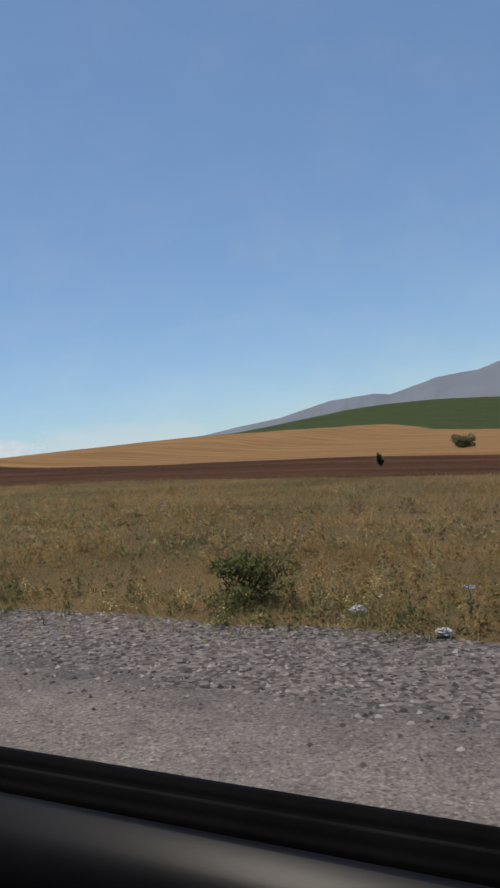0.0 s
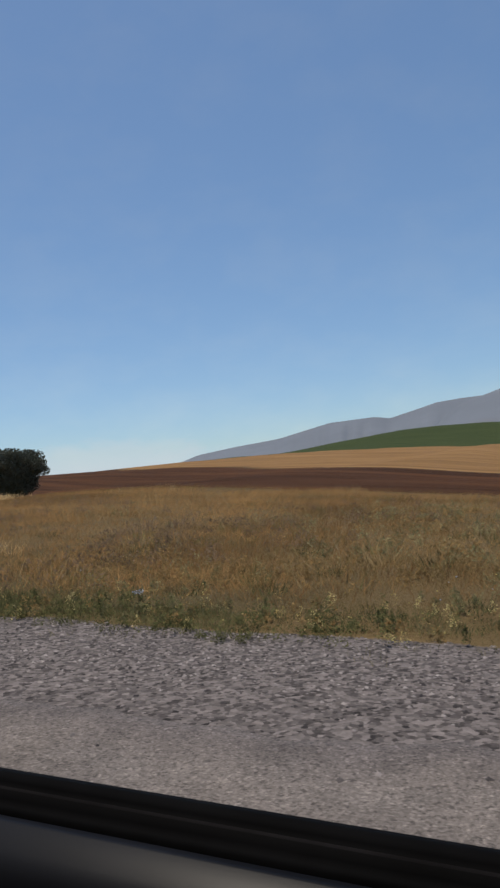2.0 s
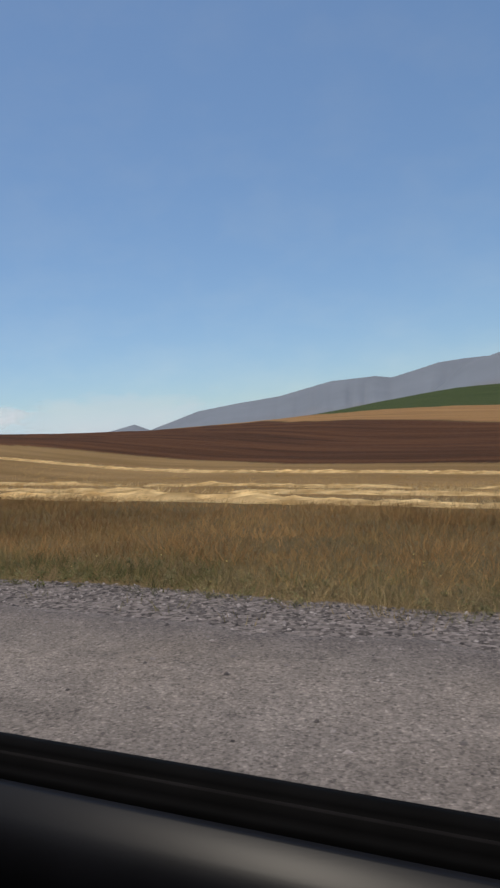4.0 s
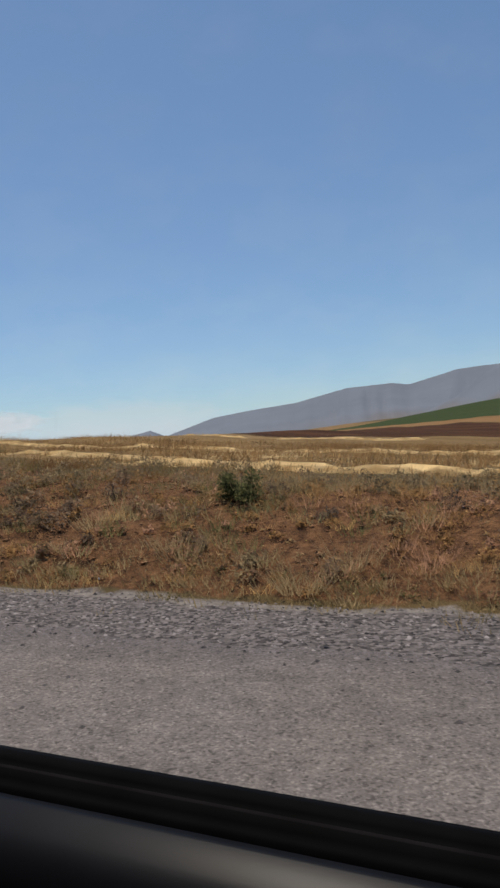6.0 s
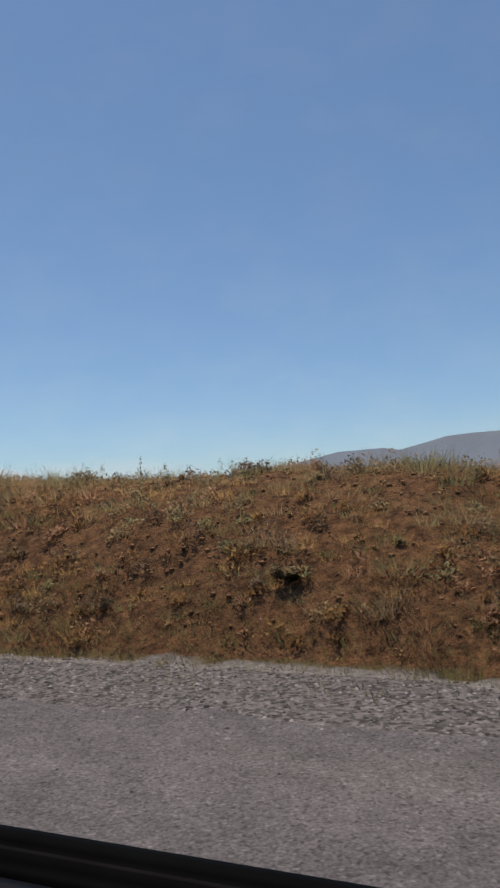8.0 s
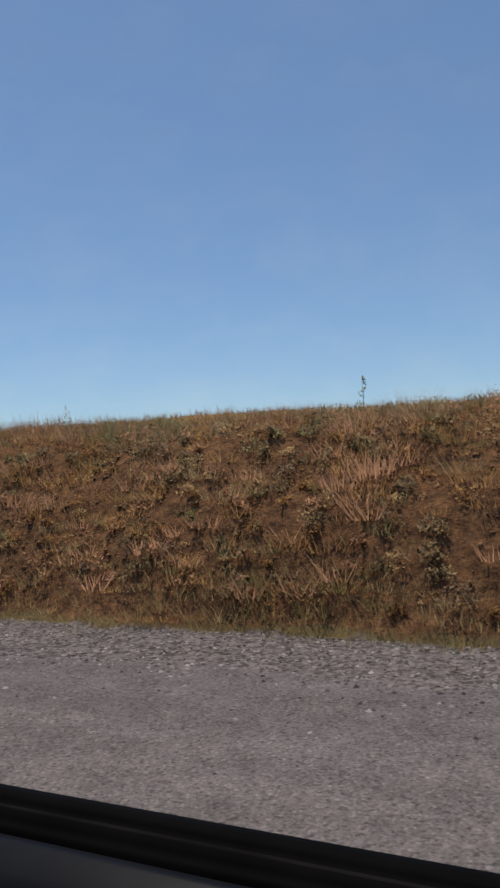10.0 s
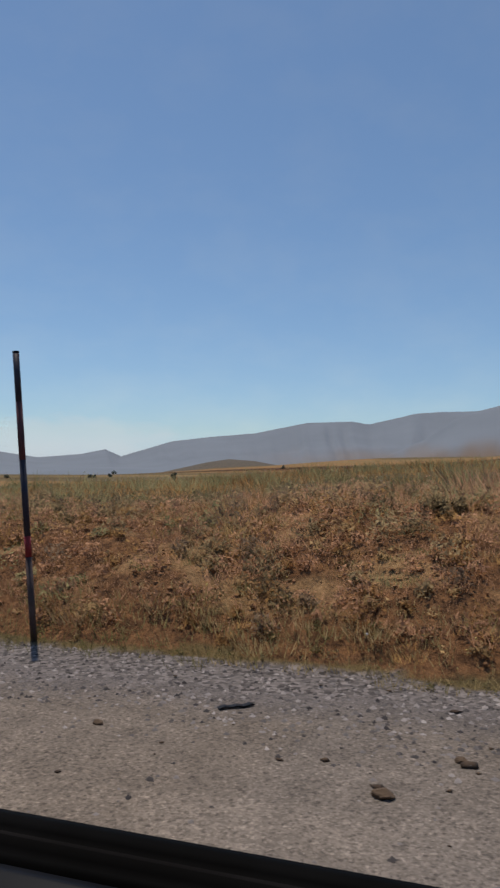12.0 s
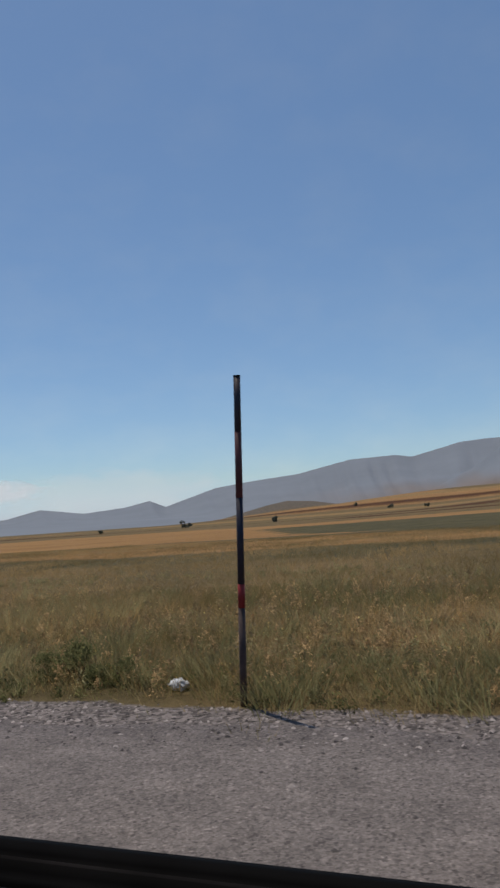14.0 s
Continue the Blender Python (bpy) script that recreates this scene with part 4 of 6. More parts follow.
    growth("tall_weeds", "tall dark olive weeds at the edge of bare soil", M_LEAF, [(-s9, edge_y(s9) + d9, (0.16, 0.40), 60, 0.005, 0.32, 1.0, (0.0, 1.0)), (*h9, (0.16, 0.4), 50, 0.008, 0.35, 1.0, (0.0, 0.8))])
    f4 = scatter(288, 330, 0.4, 7, 14, lambda s, d: smooth(-0.6, 0.6, s - 296.3 + 0.3 * d))
    f8 = scatter(276, 352, 6, 34, 3.5, lambda s, d: np.maximum(smooth(10, 15, d), smooth(294, 297, s)))
    growth("field_straw", "dry stems standing in the field", M_DRY, [(*f8, (0.06, 0.2), 16, 0.007, 0.9, 1.5, (0.0, 1.0)), (*f4, (0.14, 0.36), 14, 0.0034, 0.3, 1.3, (0.0, 0.9))])
    # stones
    n_band = lambda s: 1.45 - 0.85 * smooth(60, 78, s) + 0.5 * smooth(122, 130, s) * smooth(300, 260, s)
    gx, gy = scatter(-4, 314, -2.6, 0.12, 350, lambda s, d: smooth(0.75, -0.35, -d - n_band(s)) ** 2 * 0.9 + 0.03)
    pebbles("loose_gravel", "loose grey gravel beside the asphalt", "gravel", M_STONE, gx, gy, np.minimum(RNG.gamma(2.8, 0.0036, len(gx)) + 0.006, 0.025), RNG.random(len(gx)) ** 0.6, 0.6, 0.4, np.where(gy < road_edge(gx), 0.012, -1.0), PYR, PYR_F)
    cx, cy = scatter(118, 284, 0.3, 3.6, 26, lambda s, d: smooth(0.2, 0.7, on_bank(s)))
    pebbles("bank_clods", "clods and stones of the red earth bank", "soil", M_CLOD, cx, cy, np.minimum(RNG.gamma(1.5, 0.008, len(cx)) + 0.007, 0.04), np.clip(RNG.normal(0.4, 0.3, len(cx)), 0, 1), 0.75, 0.3)
    dx, dy = scatter(254, 304, -3.2, -0.1, 1.9)
    pebbles("road_clods", "dried clods of earth dropped on the road shoulder", "soil", M_DUNG, dx, dy, np.minimum(RNG.gamma(1.7, 0.012, len(dx)) + 0.006, 0.055), np.clip(RNG.normal(0.45, 0.3, len(dx)), 0, 1), 0.4, 0.3, 0.012)
    ex, ey = scatter(274, 299, 0.2, 9, 5)
    px, py = -RNG.normal(276.2, 0.9, 1100), RNG.normal(6.3, 0.6, 1100)
    ex, ey = np.concatenate([ex, px]), np.concatenate([ey, py])
    pebbles("spoil_clods", "heaped clods and stones of dug soil", "soil", M_CLOD, ex, ey, np.where(np.arange(len(ex)) < len(ex) - 1100, RNG.gamma(1.6, 0.008, len(ex)) + 0.005, RNG.gamma(1.6, 0.009, len(ex)) + 0.006), np.clip(RNG.normal(0.5, 0.3, len(ex)), 0, 1), 0.75, 0.3)
    wx, wy = scatter(-4, 316, 0.0, 1.8, 2.2, lambda s, d: (0.15 + 0.85 * smooth(58, 50, s)) * smooth(1.9, 0.3, d) * smooth(0.35, 0.55, fbm(s * 0.8, d, 141)))
    n = len(wx)
    hz = RNG.uniform(0.10, 0.42, n)
    v = OCT[None] * RNG.uniform(0.005, 0.012, (n, 1, 1)) + np.stack([wx, wy, height(wx, wy) + hz], 1)[:, None]
    me = np_mesh("flower_heads", v.reshape(-1, 3), (OCT_F[None] + 6 * np.arange(n)[:, None, None]).reshape(-1, 3), M_PLASTIC)
    qx, qy = [np.concatenate(v) for v in zip(scatter(-6, 66, 0.0, 2.0, 16, lambda s, d: smooth(2.0, 0.3, d)), scatter(66, 276, 0.0, 0.9, 5), scatter(276, 316, 0.1, 4.0, 12))]
    n = len(qx)
    hq = RNG.uniform(0.03, 0.30, n)
    vq = OCT[None] * RNG.uniform(0.004, 0.011, (n, 1, 1)) + np.stack([qx, qy, height(qx, qy) + hq], 1)[:, None]
    mq = np_mesh("seed_heads", vq.reshape(-1, 3), (OCT_F[None] + 6 * np.arange(n)[:, None, None]).reshape(-1, 3), M_SEED, {"tint": np.repeat(RNG.random(n), 6)})
    tagged(new("seed_heads", mq), "yellowish seed heads of the roadside weeds", "flowers", kind="stuff")
    tagged(new("flower_heads", me), "small white wild flower heads among the weeds", "flowers", kind="stuff")


build_growth()


# ---- shrubs and trees ----
def leaf_cloud(name, centres, radii, count, leaf, material, parent, label=""):
    """A crown of many small leaves round several clump centres."""
    C, R = np.array(centres, dtype=float), np.array(radii, dtype=float)
    idx = RNG.integers(0, len(C), count)
    d = RNG.normal(0, 1, (count, 3))
    d /= np.linalg.norm(d, axis=1)[:, None]
    rad = RNG.random(count) ** 0.45
    p = C[idx] + d * R[idx] * rad[:, None]
    p[:, 2] = np.maximum(p[:, 2], 0.02)
    u, w = RNG.normal(0, 1, (count, 3)), RNG.normal(0, 1, (count, 3))
    u /= np.linalg.norm(u, axis=1)[:, None]
    w -= (w * u).sum(1)[:, None] * u
    w /= np.linalg.norm(w, axis=1)[:, None]
    L = leaf * RNG.uniform(0.6, 1.4, (count, 1))
    v = np.stack([p - u * L, p + w * L * 0.45, p + u * L, p - w * L * 0.45], 1).reshape(-1, 3)
    t = np.repeat(np.clip(RNG.normal(0.5, 0.25, count), 0, 1), 4)
    ob = new(name, np_mesh(name, v, np.arange(len(v)).reshape(-1, 4), material, {"tint": t}))
    ob.parent = parent
    return tagged(ob, label) if label else ob


def limb_bm(points):
    """A tapered branch along points of (x, y, z, radius)."""
    bm = bmesh.new()
    rings = []
    for x, y, z, r in points:
        rings.append([bm.verts.new((x + r * math.cos(k * math.pi / 4), y + r * math.sin(k * math.pi / 4), z)) for k in range(8)])
    for a, b in zip(rings, rings[1:]):
        for k in range(8):
            bm.faces.new((a[k], a[(k + 1) % 8], b[(k + 1) % 8], b[k]))
    bm.faces.new(rings[-1])
    return bm


def shrub(s, y, w, h, label, material=None, leaves=900, leaf=0.022, name="shrub", z=None):
    base = new(name)
    base.location = (-s, y, (h1(s, y) if z is None else z) - 0.02)
    n = 9
    cs = [(RNG.uniform(-0.32, 0.32) * w, RNG.uniform(-0.28, 0.28) * w, h * RNG.uniform(0.14, 0.66)) for _ in range(n)]
    rs = [(w * RNG.uniform(0.14, 0.27), w * RNG.uniform(0.14, 0.27), h * RNG.uniform(0.16, 0.32)) for _ in range(n)]
    leaf_cloud("foliage", cs, rs, leaves, leaf, material or M_LEAF, base)
    for k in range(5):
        a = k * 1.3 + RNG.uniform(0, 1)
        part("stem", limb_bm([(0, 0, 0, 0.012 * (1 + h)), (0.10 * w * math.cos(a), 0.10 * w * math.sin(a), h * 0.3, 0.006 * (1 + h)), (0.2 * w * math.cos(a), 0.2 * w * math.sin(a), h * 0.55, 0.003)]), M_BARK, base)
    return tagged(base, label, "shrub")


def round_tree(s, y, z, w, h, label, leaves=30000, leaf=0.09):
    base = new("tree")
    base.location = (-s, y, z)
    part("trunk", limb_bm([(0, 0, -0.1, 0.20), (0.05, 0, h * 0.16, 0.15), (-0.05, 0.05, h * 0.32, 0.13), (0.1, 0, h * 0.55, 0.07), (0.05, 0.1, h * 0.8, 0.03)]), M_BARK, base)
    cs, rs, dice = [(0, 0, h * 0.88), (0, 0, h * 0.66), (0, 0, h * 0.45)], [(w * 0.25, w * 0.25, h * 0.12), (w * 0.28, w * 0.28, h * 0.15), (w * 0.25, w * 0.25, h * 0.13)], random.Random(11)
    for k in range(34):
        a, q = k * 2.4, (k + 0.5) / 34
        r = w * 0.36 * float(np.interp(q, [0, 0.2, 0.45, 0.7, 0.88, 1], [0.42, 0.68, 0.92, 1.06, 0.98, 0.62]))
        zz = h * (0.30 + 0.62 * q)
        cs.append((r * math.cos(a) * dice.uniform(0.65, 1.0), r * math.sin(a) * dice.uniform(0.65, 1.0), zz))
        rs.append((w * dice.uniform(0.12, 0.19), w * dice.uniform(0.12, 0.19), h * dice.uniform(0.08, 0.13)))
        if k % 4 == 0:
            part("limb", limb_bm([(0, 0, h * 0.20, 0.09), (cs[-1][0] * 0.5, cs[-1][1] * 0.5, (h * 0.23 + zz) / 2, 0.06), (cs[-1][0], cs[-1][1], zz, 0.02)]), M_BARK, base)
    leaf_cloud("crown", cs, rs, leaves, leaf, M_TREE, base, "dense dark green crown")
    return tagged(base, label, "tree")


round_tree(83.6, 46.2, h1(83.6, 46.2) - 0.15, 5.9, 4.85, "dark round field tree at a ploughed field's edge")
shrub(2.8, 5.85, 1.05, 0.55, "dark olive shrub at the gravel edge", M_DEEP, 4500, 0.018)
shrub(39.5, 7.6, 0.75, 0.85, "tall dark upright shrub in dry grass", M_TREE, leaves=1600)
shrub(134.27, 7.7, 0.7, 0.5, "dark shrub on top of the low earth bank", M_DEEP, 2600, 0.018)
for s_, y_, w_, h_ in ((145.3, 6.75, 1.0, 0.45), (144.7, 6.9, 0.8, 0.4), (146.5, 6.65, 0.85, 0.36), (143.5, 5.85, 0.46, 0.24), (145.75, 5.9, 0.36, 0.36), (145.45, 6.0, 0.28, 0.24), (144.6, 5.95, 0.52, 0.3)):
    shrub(s_, y_, w_, h_, "dark grey-brown thorn bush on the red bank", M_DUSK, 2600, 0.018, z=h1(s_, y_ - 0.3 * w_))
shrub(155.28, 5.5, 1.15, 0.29, "low dark grey-olive bush at the bank's foot", M_DUSK, 4200, 0.015)
shrub(157.1, 5.45, 0.4, 0.25, "small green bush at the bank's foot", leaves=600)
shrub(153.6, 7.2, 0.4, 0.25, "dry bush near the bank's crest", M_THORN, 600)
for s_, y_, w_, h_ in ((165.1, 6.3, 0.3, 0.2), (176.7, 6.55, 0.28, 0.25), (226.8, 7.1, 0.5, 0.25), (241.6, 6.4, 0.4, 0.28), (240.3, 7.5, 0.45, 0.25), (252.6, 6.45, 0.45, 0.3), (249.8, 7.3, 0.4, 0.28), (262.0, 7.15, 0.5, 0.3)):
    shrub(s_, y_, w_, h_, "dry brown thorn bush on the earth bank", M_THORN, 1400, 0.017)
shrub(277.5, 13.0, 0.7, 0.7, "grey-green bush behind the spoil heap", leaves=700, leaf=0.05)
shrub(279.4, 9.6, 0.35, 0.6, "small upright grey-green bush on bare soil", leaves=500)
shrub(285.9, 6.75, 0.5, 0.13, "low dark leafy weed on bare earth", M_DEEP, 1600, 0.02)
shrub(290.3, 5.7, 1.5, 0.38, "sprawling green weeds on bare earth", M_DEEP, 3200, 0.018)
shrub(291.2, 6.1, 0.9, 0.5, "sprawling green weeds on bare earth", leaves=1200)
for s_, y_, w_, h_ in ((295.6, 7.8, 0.7, 0.36), (296.4, 6.7, 0.6, 0.3), (298.2, 5.5, 0.7, 0.32)):
    shrub(s_, y_, w_, h_, "dark green bush at the edge of bare soil", M_DEEP, 3000, 0.018)
shrub(309.2, 5.75, 0.75, 0.38, "dark bush at the gravel edge", M_DEEP, 3600, 0.014)
shrub(308.7, 5.6, 0.5, 0.30, "dark bush at the gravel edge", M_DEEP, 2000, 0.014)
for s_, y_, w_, h_ in ((466, 450, 6.0, 5.0), (540, 470, 7, 3.6), (590, 440, 4, 3), (450, 760, 7, 6), (405, 700, 6, 5), (520, 900, 7, 6), (760, 900, 8, 6), (620, 640, 6, 4)):
    shrub(s_, y_, w_, h_, "distant dark bush in the fields", M_TREE, 500, 0.45, "field_bush")
shrub(9.5, 38, 0.5, 1.0, "small dark bush by the ploughed strip", M_LEAF, 500, 0.07, "field_bush")
shrub(12, 88, 3.0, 2.0, "round olive bush on the stubble field", M_LEAF, 1400, 0.16, "field_bush")


def mullein(s, y, h):
    """A dry flower stalk with ragged leaves."""
    base = new("dry_stalk")
    base.location = (-s, y, h1(s, y) - 0.02)
    part("stem", limb_bm([(0, 0, 0, 0.005), (0.01, 0, h * 0.6, 0.004), (0, 0.01, h, 0.002)]), M_LEAF, base)
    steps = (0.15, 0.32, 0.48, 0.62, 0.74, 0.86, 0.96)
    leaf_cloud("leaves", [(0.03 * math.sin(9 * q), 0.0, h * q) for q in steps], [(0.10 - 0.085 * q, 0.10 - 0.085 * q, 0.05) for q in steps], 90, 0.017, M_LEAF, base)
    return tagged(base, "dry upright weed stalk standing above the grass", "weed", "dry stalks")


for s_, y_ in ((14.9, 5.98), (15.1, 6.0), (14.75, 6.05), (11.6, 6.2), (11.75, 6.25)):
    mullein(s_, y_, 0.28)
for k in range(60):
    s_ = float(RNG.uniform(146, 182) if k < 14 else RNG.uniform(218, 262))
    mullein(s_, float(edge_y(np.array([s_]))[0]) + float(RNG.uniform(2.3, 9.0)), float(RNG.uniform(0.25, 0.6)))


# ---- rocks, bricks and litter ----
def rock(name, s, y, size, material, label, category="rock", sink=0.12, seed=1, faces=()):
    """A broken stone: a rough ball with random faces split off."""
    dice = random.Random(seed)
    cuts = [(Vector((dice.gauss(0, 1), dice.gauss(0, 1), dice.gauss(0.2, 0.8))).normalized(), dice.uniform(0.74, 0.95)) for _ in range(14)] + [(Vector(axis).normalized(), reach) for axis, reach in faces]
    bm = bmesh.new()
    bmesh.ops.create_icosphere(bm, subdivisions=4 if size[0] > 0.15 else 3, radius=1)
    for v in bm.verts:
        d = v.co.normalized()
        q = d * (1.05 + noise.noise(d * 1.3 + Vector((seed, 0, 0))) * 0.3)
        for axis, reach in cuts:
            over = q.dot(axis) - reach
            if over > 0:
                q -= axis * over * 0.8
        q *= 1 + noise.noise(d * 5 + Vector((0, seed, 0))) * 0.10 + noise.noise(d * 12 + Vector((0, 0, seed))) * 0.05
        v.co = Vector((q.x * size[0], q.y * size[1], q.z * size[2]))
    low = min(v.co.z for v in bm.verts)
    ob = part(name, bm, material)
    ob.location = (-s, y, h1(s, y) - low - sink * size[2])
    return tagged(ob, label, category)


rock("boulder", 283.62, 5.32, (0.222, 0.19, 0.172), M_ROCK, "pale limestone boulder at the roadside", sink=0.2, seed=4, faces=(((-0.25, -0.6, 0.75), 0.74), ((0.6, -0.3, 0.7), 0.8)))
rock("stone", 282.96, 5.55, (0.10, 0.09, 0.08), M_ROCK, "small pale stone beside the boulder", seed=5)
rock("stone", 283.0, 5.85, (0.09, 0.08, 0.07), M_ROCK, "small pale stone beside the boulder", seed=7)
rock("stone", 275.71, 6.10, (0.12, 0.11, 0.10), M_DARK, "dark grey stone on the spoil heap", seed=9)
rock("stone", 275.2, 6.5, (0.08, 0.07, 0.07), M_CLOD, "earth-coloured stone on the spoil heap", seed=12)
rock("stone", 276.4, 6.2, (0.09, 0.08, 0.08), M_CLOD, "earth-coloured stone on the spoil heap", seed=13)
rock("stone", 279.9, 6.0, (0.17, 0.13, 0.12), M_ROCK, "pale stone among earth clods", seed=15)
for k, (s_, y_, w_) in enumerate(((284.28, 4.01, 0.055), (283.98, 4.07, 0.035), (283.48, 3.74, 0.04), (284.64, 3.42, 0.05), (285.9, 3.95, 0.04), (285.0, 3.9, 0.045), (283.9, 3.55, 0.03), (275.2, 3.86, 0.055), (274.5, 3.94, 0.04), (274.0, 4.2, 0.04), (273.4, 3.3, 0.04), (272.6, 3.9, 0.035), (262.0, 3.2, 0.05), (261.7, 3.7, 0.035), (263.6, 3.6, 0.035))):
    rock("earth_clod", s_, y_, (w_, w_ * 0.75, w_ * 0.5), M_DUNG, "dried clod of earth on the road shoulder", "clod", 0.1, 30 + k)
rock("stone", 11.4, 5.3, (0.05, 0.04, 0.03), M_ROCK, "small pale stone on the gravel", seed=17)
for k, (s_, y_, w_) in enumerate(((297.0, 5.0, 0.10), (296.62, 5.15, 0.13), (296.4, 5.2, 0.10), (296.85, 5.3, 0.07))):
    b = part("brick", box_bm(-w_, w_, -0.055, 0.055, 0, 0.10, 0.008), M_BRICK)
    b.matrix_world = pose(-s_, y_, h1(s_, y_) - 0.01, 0, 4, 25 * k - 20)
    tagged(b, "broken earth-coloured building block on bare soil", "brick", "dumped blocks")


def bag(s, y, w, seed, label, material=None):
    bm = bmesh.new()
    bmesh.ops.create_icosphere(bm, subdivisions=3, radius=1)
    for v in bm.verts:
        d = v.co.normalized()
        r = 1 + 0.45 * noise.noise(d * 2.2 + Vector((seed, 1, 2))) + 0.2 * noise.noise(d * 6 + Vector((seed, 3, 2)))
        v.co = Vector((d.x * w * r, d.y * w * 0.7 * r, d.z * w * 0.55 * r))
    low = min(v.co.z for v in bm.verts)
    ob = part("plastic_bag", bm, material or M_PLASTIC)
    ob.location = (-s, y, h1(s, y) - low * 0.85)
    return tagged(ob, label, "litter")


bag(282.02, 5.16, 0.11, 2, "crumpled white plastic bag on the verge")
bag(282.2, 5.45, 0.08, 5, "crumpled white plastic bag in weeds")
bag(307.95, 5.4, 0.085, 8, "crumpled white plastic bag beside weeds")
bag(1.75, 5.7, 0.07, 11, "crumpled white plastic litter in grass")
bag(1.0, 5.2, 0.06, 13, "crumpled white plastic litter on gravel")
bag(48.8, 4.2, 0.07, 21, "crumpled white paper litter on gravel")
bag(36.6, 7.3, 0.07, 15, "crumpled white plastic litter in grass")
bag(252.45, 5.75, 0.06, 19, "crumpled pale plastic sheet on the bank")


def strap(s, y, turn, length, material, label, wide=0.02):
    bm = bmesh.new()
    pts = [(-length / 2 + length * k / 10, 0.007 * math.sin(k * 0.7), 0.012 + 0.008 * math.sin(k * 0.9) ** 2) for k in range(11)]
    rings = [[bm.verts.new((x, y0 + w, z + u)) for w, u in ((-wide, 0.0), (wide, 0.0), (wide, 0.007), (-wide, 0.007))] for x, y0, z in pts]
    for a, c in zip(rings, rings[1:]):
        for k in range(4):
            bm.faces.new((a[k], a[(k + 1) % 4], c[(k + 1) % 4], c[k]))
    bm.faces.new(rings[0][::-1])
    bm.faces.new(rings[-1])
    bmesh.ops.recalc_face_normals(bm, faces=bm.faces[:])
    ob = part("strap", bm, material)
    ob.matrix_world = pose(-s, y, h1(s, y) + 0.004, 0, 0, turn)
    return tagged(ob, label, "litter")


strap(283.06, 5.03, 4, 0.50, M_YELLOW, "yellow plastic strap on the verge", 0.035)
strap(262.98, 4.1, 40, 0.22, M_BLACK, "curled strip of black rubber on the shoulder")
strap(273.9, 4.75, -14, 0.3, M_BLACK, "strip of black rubber on gravel", 0.014)


# ---- posts and signs ----
def snow_pole(s, y, h, lean_x, lean_y, label):
    base = new("snow_pole")
    base.matrix_world = pose(-s, y, h1(s, y) - 0.03, lean_y, lean_x + lean_of(s), 0)
    z0, bands = 0.0, ((0.30, M_FADED), (0.07, M_RED), (0.26, M_POLE), (0.2, M_RUST), (0.17, M_POLE))
    total = sum(b[0] for b in bands)
    r = 0.026
    for k, (f, material) in enumerate(bands):
        z1 = z0 + h * f / total
        part("band", tube_bm(r + 0.0005 * (k % 2), z0, z1 + 0.001, 14), material, base, "painted band", True)
        z0 = z1
    part("cap", tube_bm(r + 0.002, h, h + 0.012, 14), M_BLACK, base, "black end cap")
    return tagged(base, label, "road marker", "snow poles")


snow_pole(307.26, 5.06, 2.43, 3.0, 0, "tall red and black banded steel snow pole")
snow_pole(265.05, 5.10, 2.38, -5.2, 0, "leaning red and black banded steel snow pole")
snow_pole(158.8, 5.65, 2.45, -3.0, 0, "red and black banded steel snow pole by the bank")


def marker_post(s, y, h, label):
    base = new("marker_post")
    base.matrix_world = pose(-s, y, h1(s, y) - 0.02, 0, lean_of(s) - 3, 0)
    bm = box_bm(-0.036, 0.036, -0.024, 0.024, 0, h, 0.01)
    for v in bm.verts:
        if v.co.z > h * 0.6:
            v.co.z += v.co.y * 0.6
    part("post", bm, M_POST, base)
    part("band", box_bm(-0.039, 0.039, -0.027, 0.027, h * 0.68, h * 0.88, 0.008), M_BLACK, base, "black reflector band")
    part("reflector", box_bm(0.0395, 0.045, -0.018, 0.018, h * 0.72, h * 0.84, 0.002), M_RED, base, "red reflector")
    return tagged(base, label, "road marker", "marker posts")


marker_post(40.9, 5.75, 0.62, "weathered grey plastic edge marker post with black band")
marker_post(146.25, 5.15, 0.46, "weathered grey plastic edge marker post by the bank")
marker_post(287.2, 4.95, 0.70, "grey plastic edge marker post with dark top")


def plate_bm(outline, thick):
    """A flat plate in the y-z plane, facing +x."""
    bm = bmesh.new()
    f = bm.faces.new([bm.verts.new((0, a, b)) for a, b in outline])
    f.normal_update()
    back = -thick if f.normal.x > 0 else thick
    ext = bmesh.ops.extrude_face_region(bm, geom=[f])
    bmesh.ops.translate(bm, vec=(back, 0, 0), verts=[v for v in ext["geom"] if isinstance(v, bmesh.types.BMVert)])
    bmesh.ops.recalc_face_normals(bm, faces=bm.faces)
    return bm


def rounded(points, r, n=5):
    out, m = [], len(points)
    for i in range(m):
        p, a, b = Vector(points[i]), Vector(points[i - 1]), Vector(points[(i + 1) % m])
        u, w = p + (a - p).normalized() * r, p + (b - p).normalized() * r
        for k in range(n + 1):
            q = k / n
            out.append(tuple(u * (1 - q) ** 2 + p * 2 * q * (1 - q) + w * q * q))
    return out


def at_x(ob, x):
    ob.location.x = x
    return ob


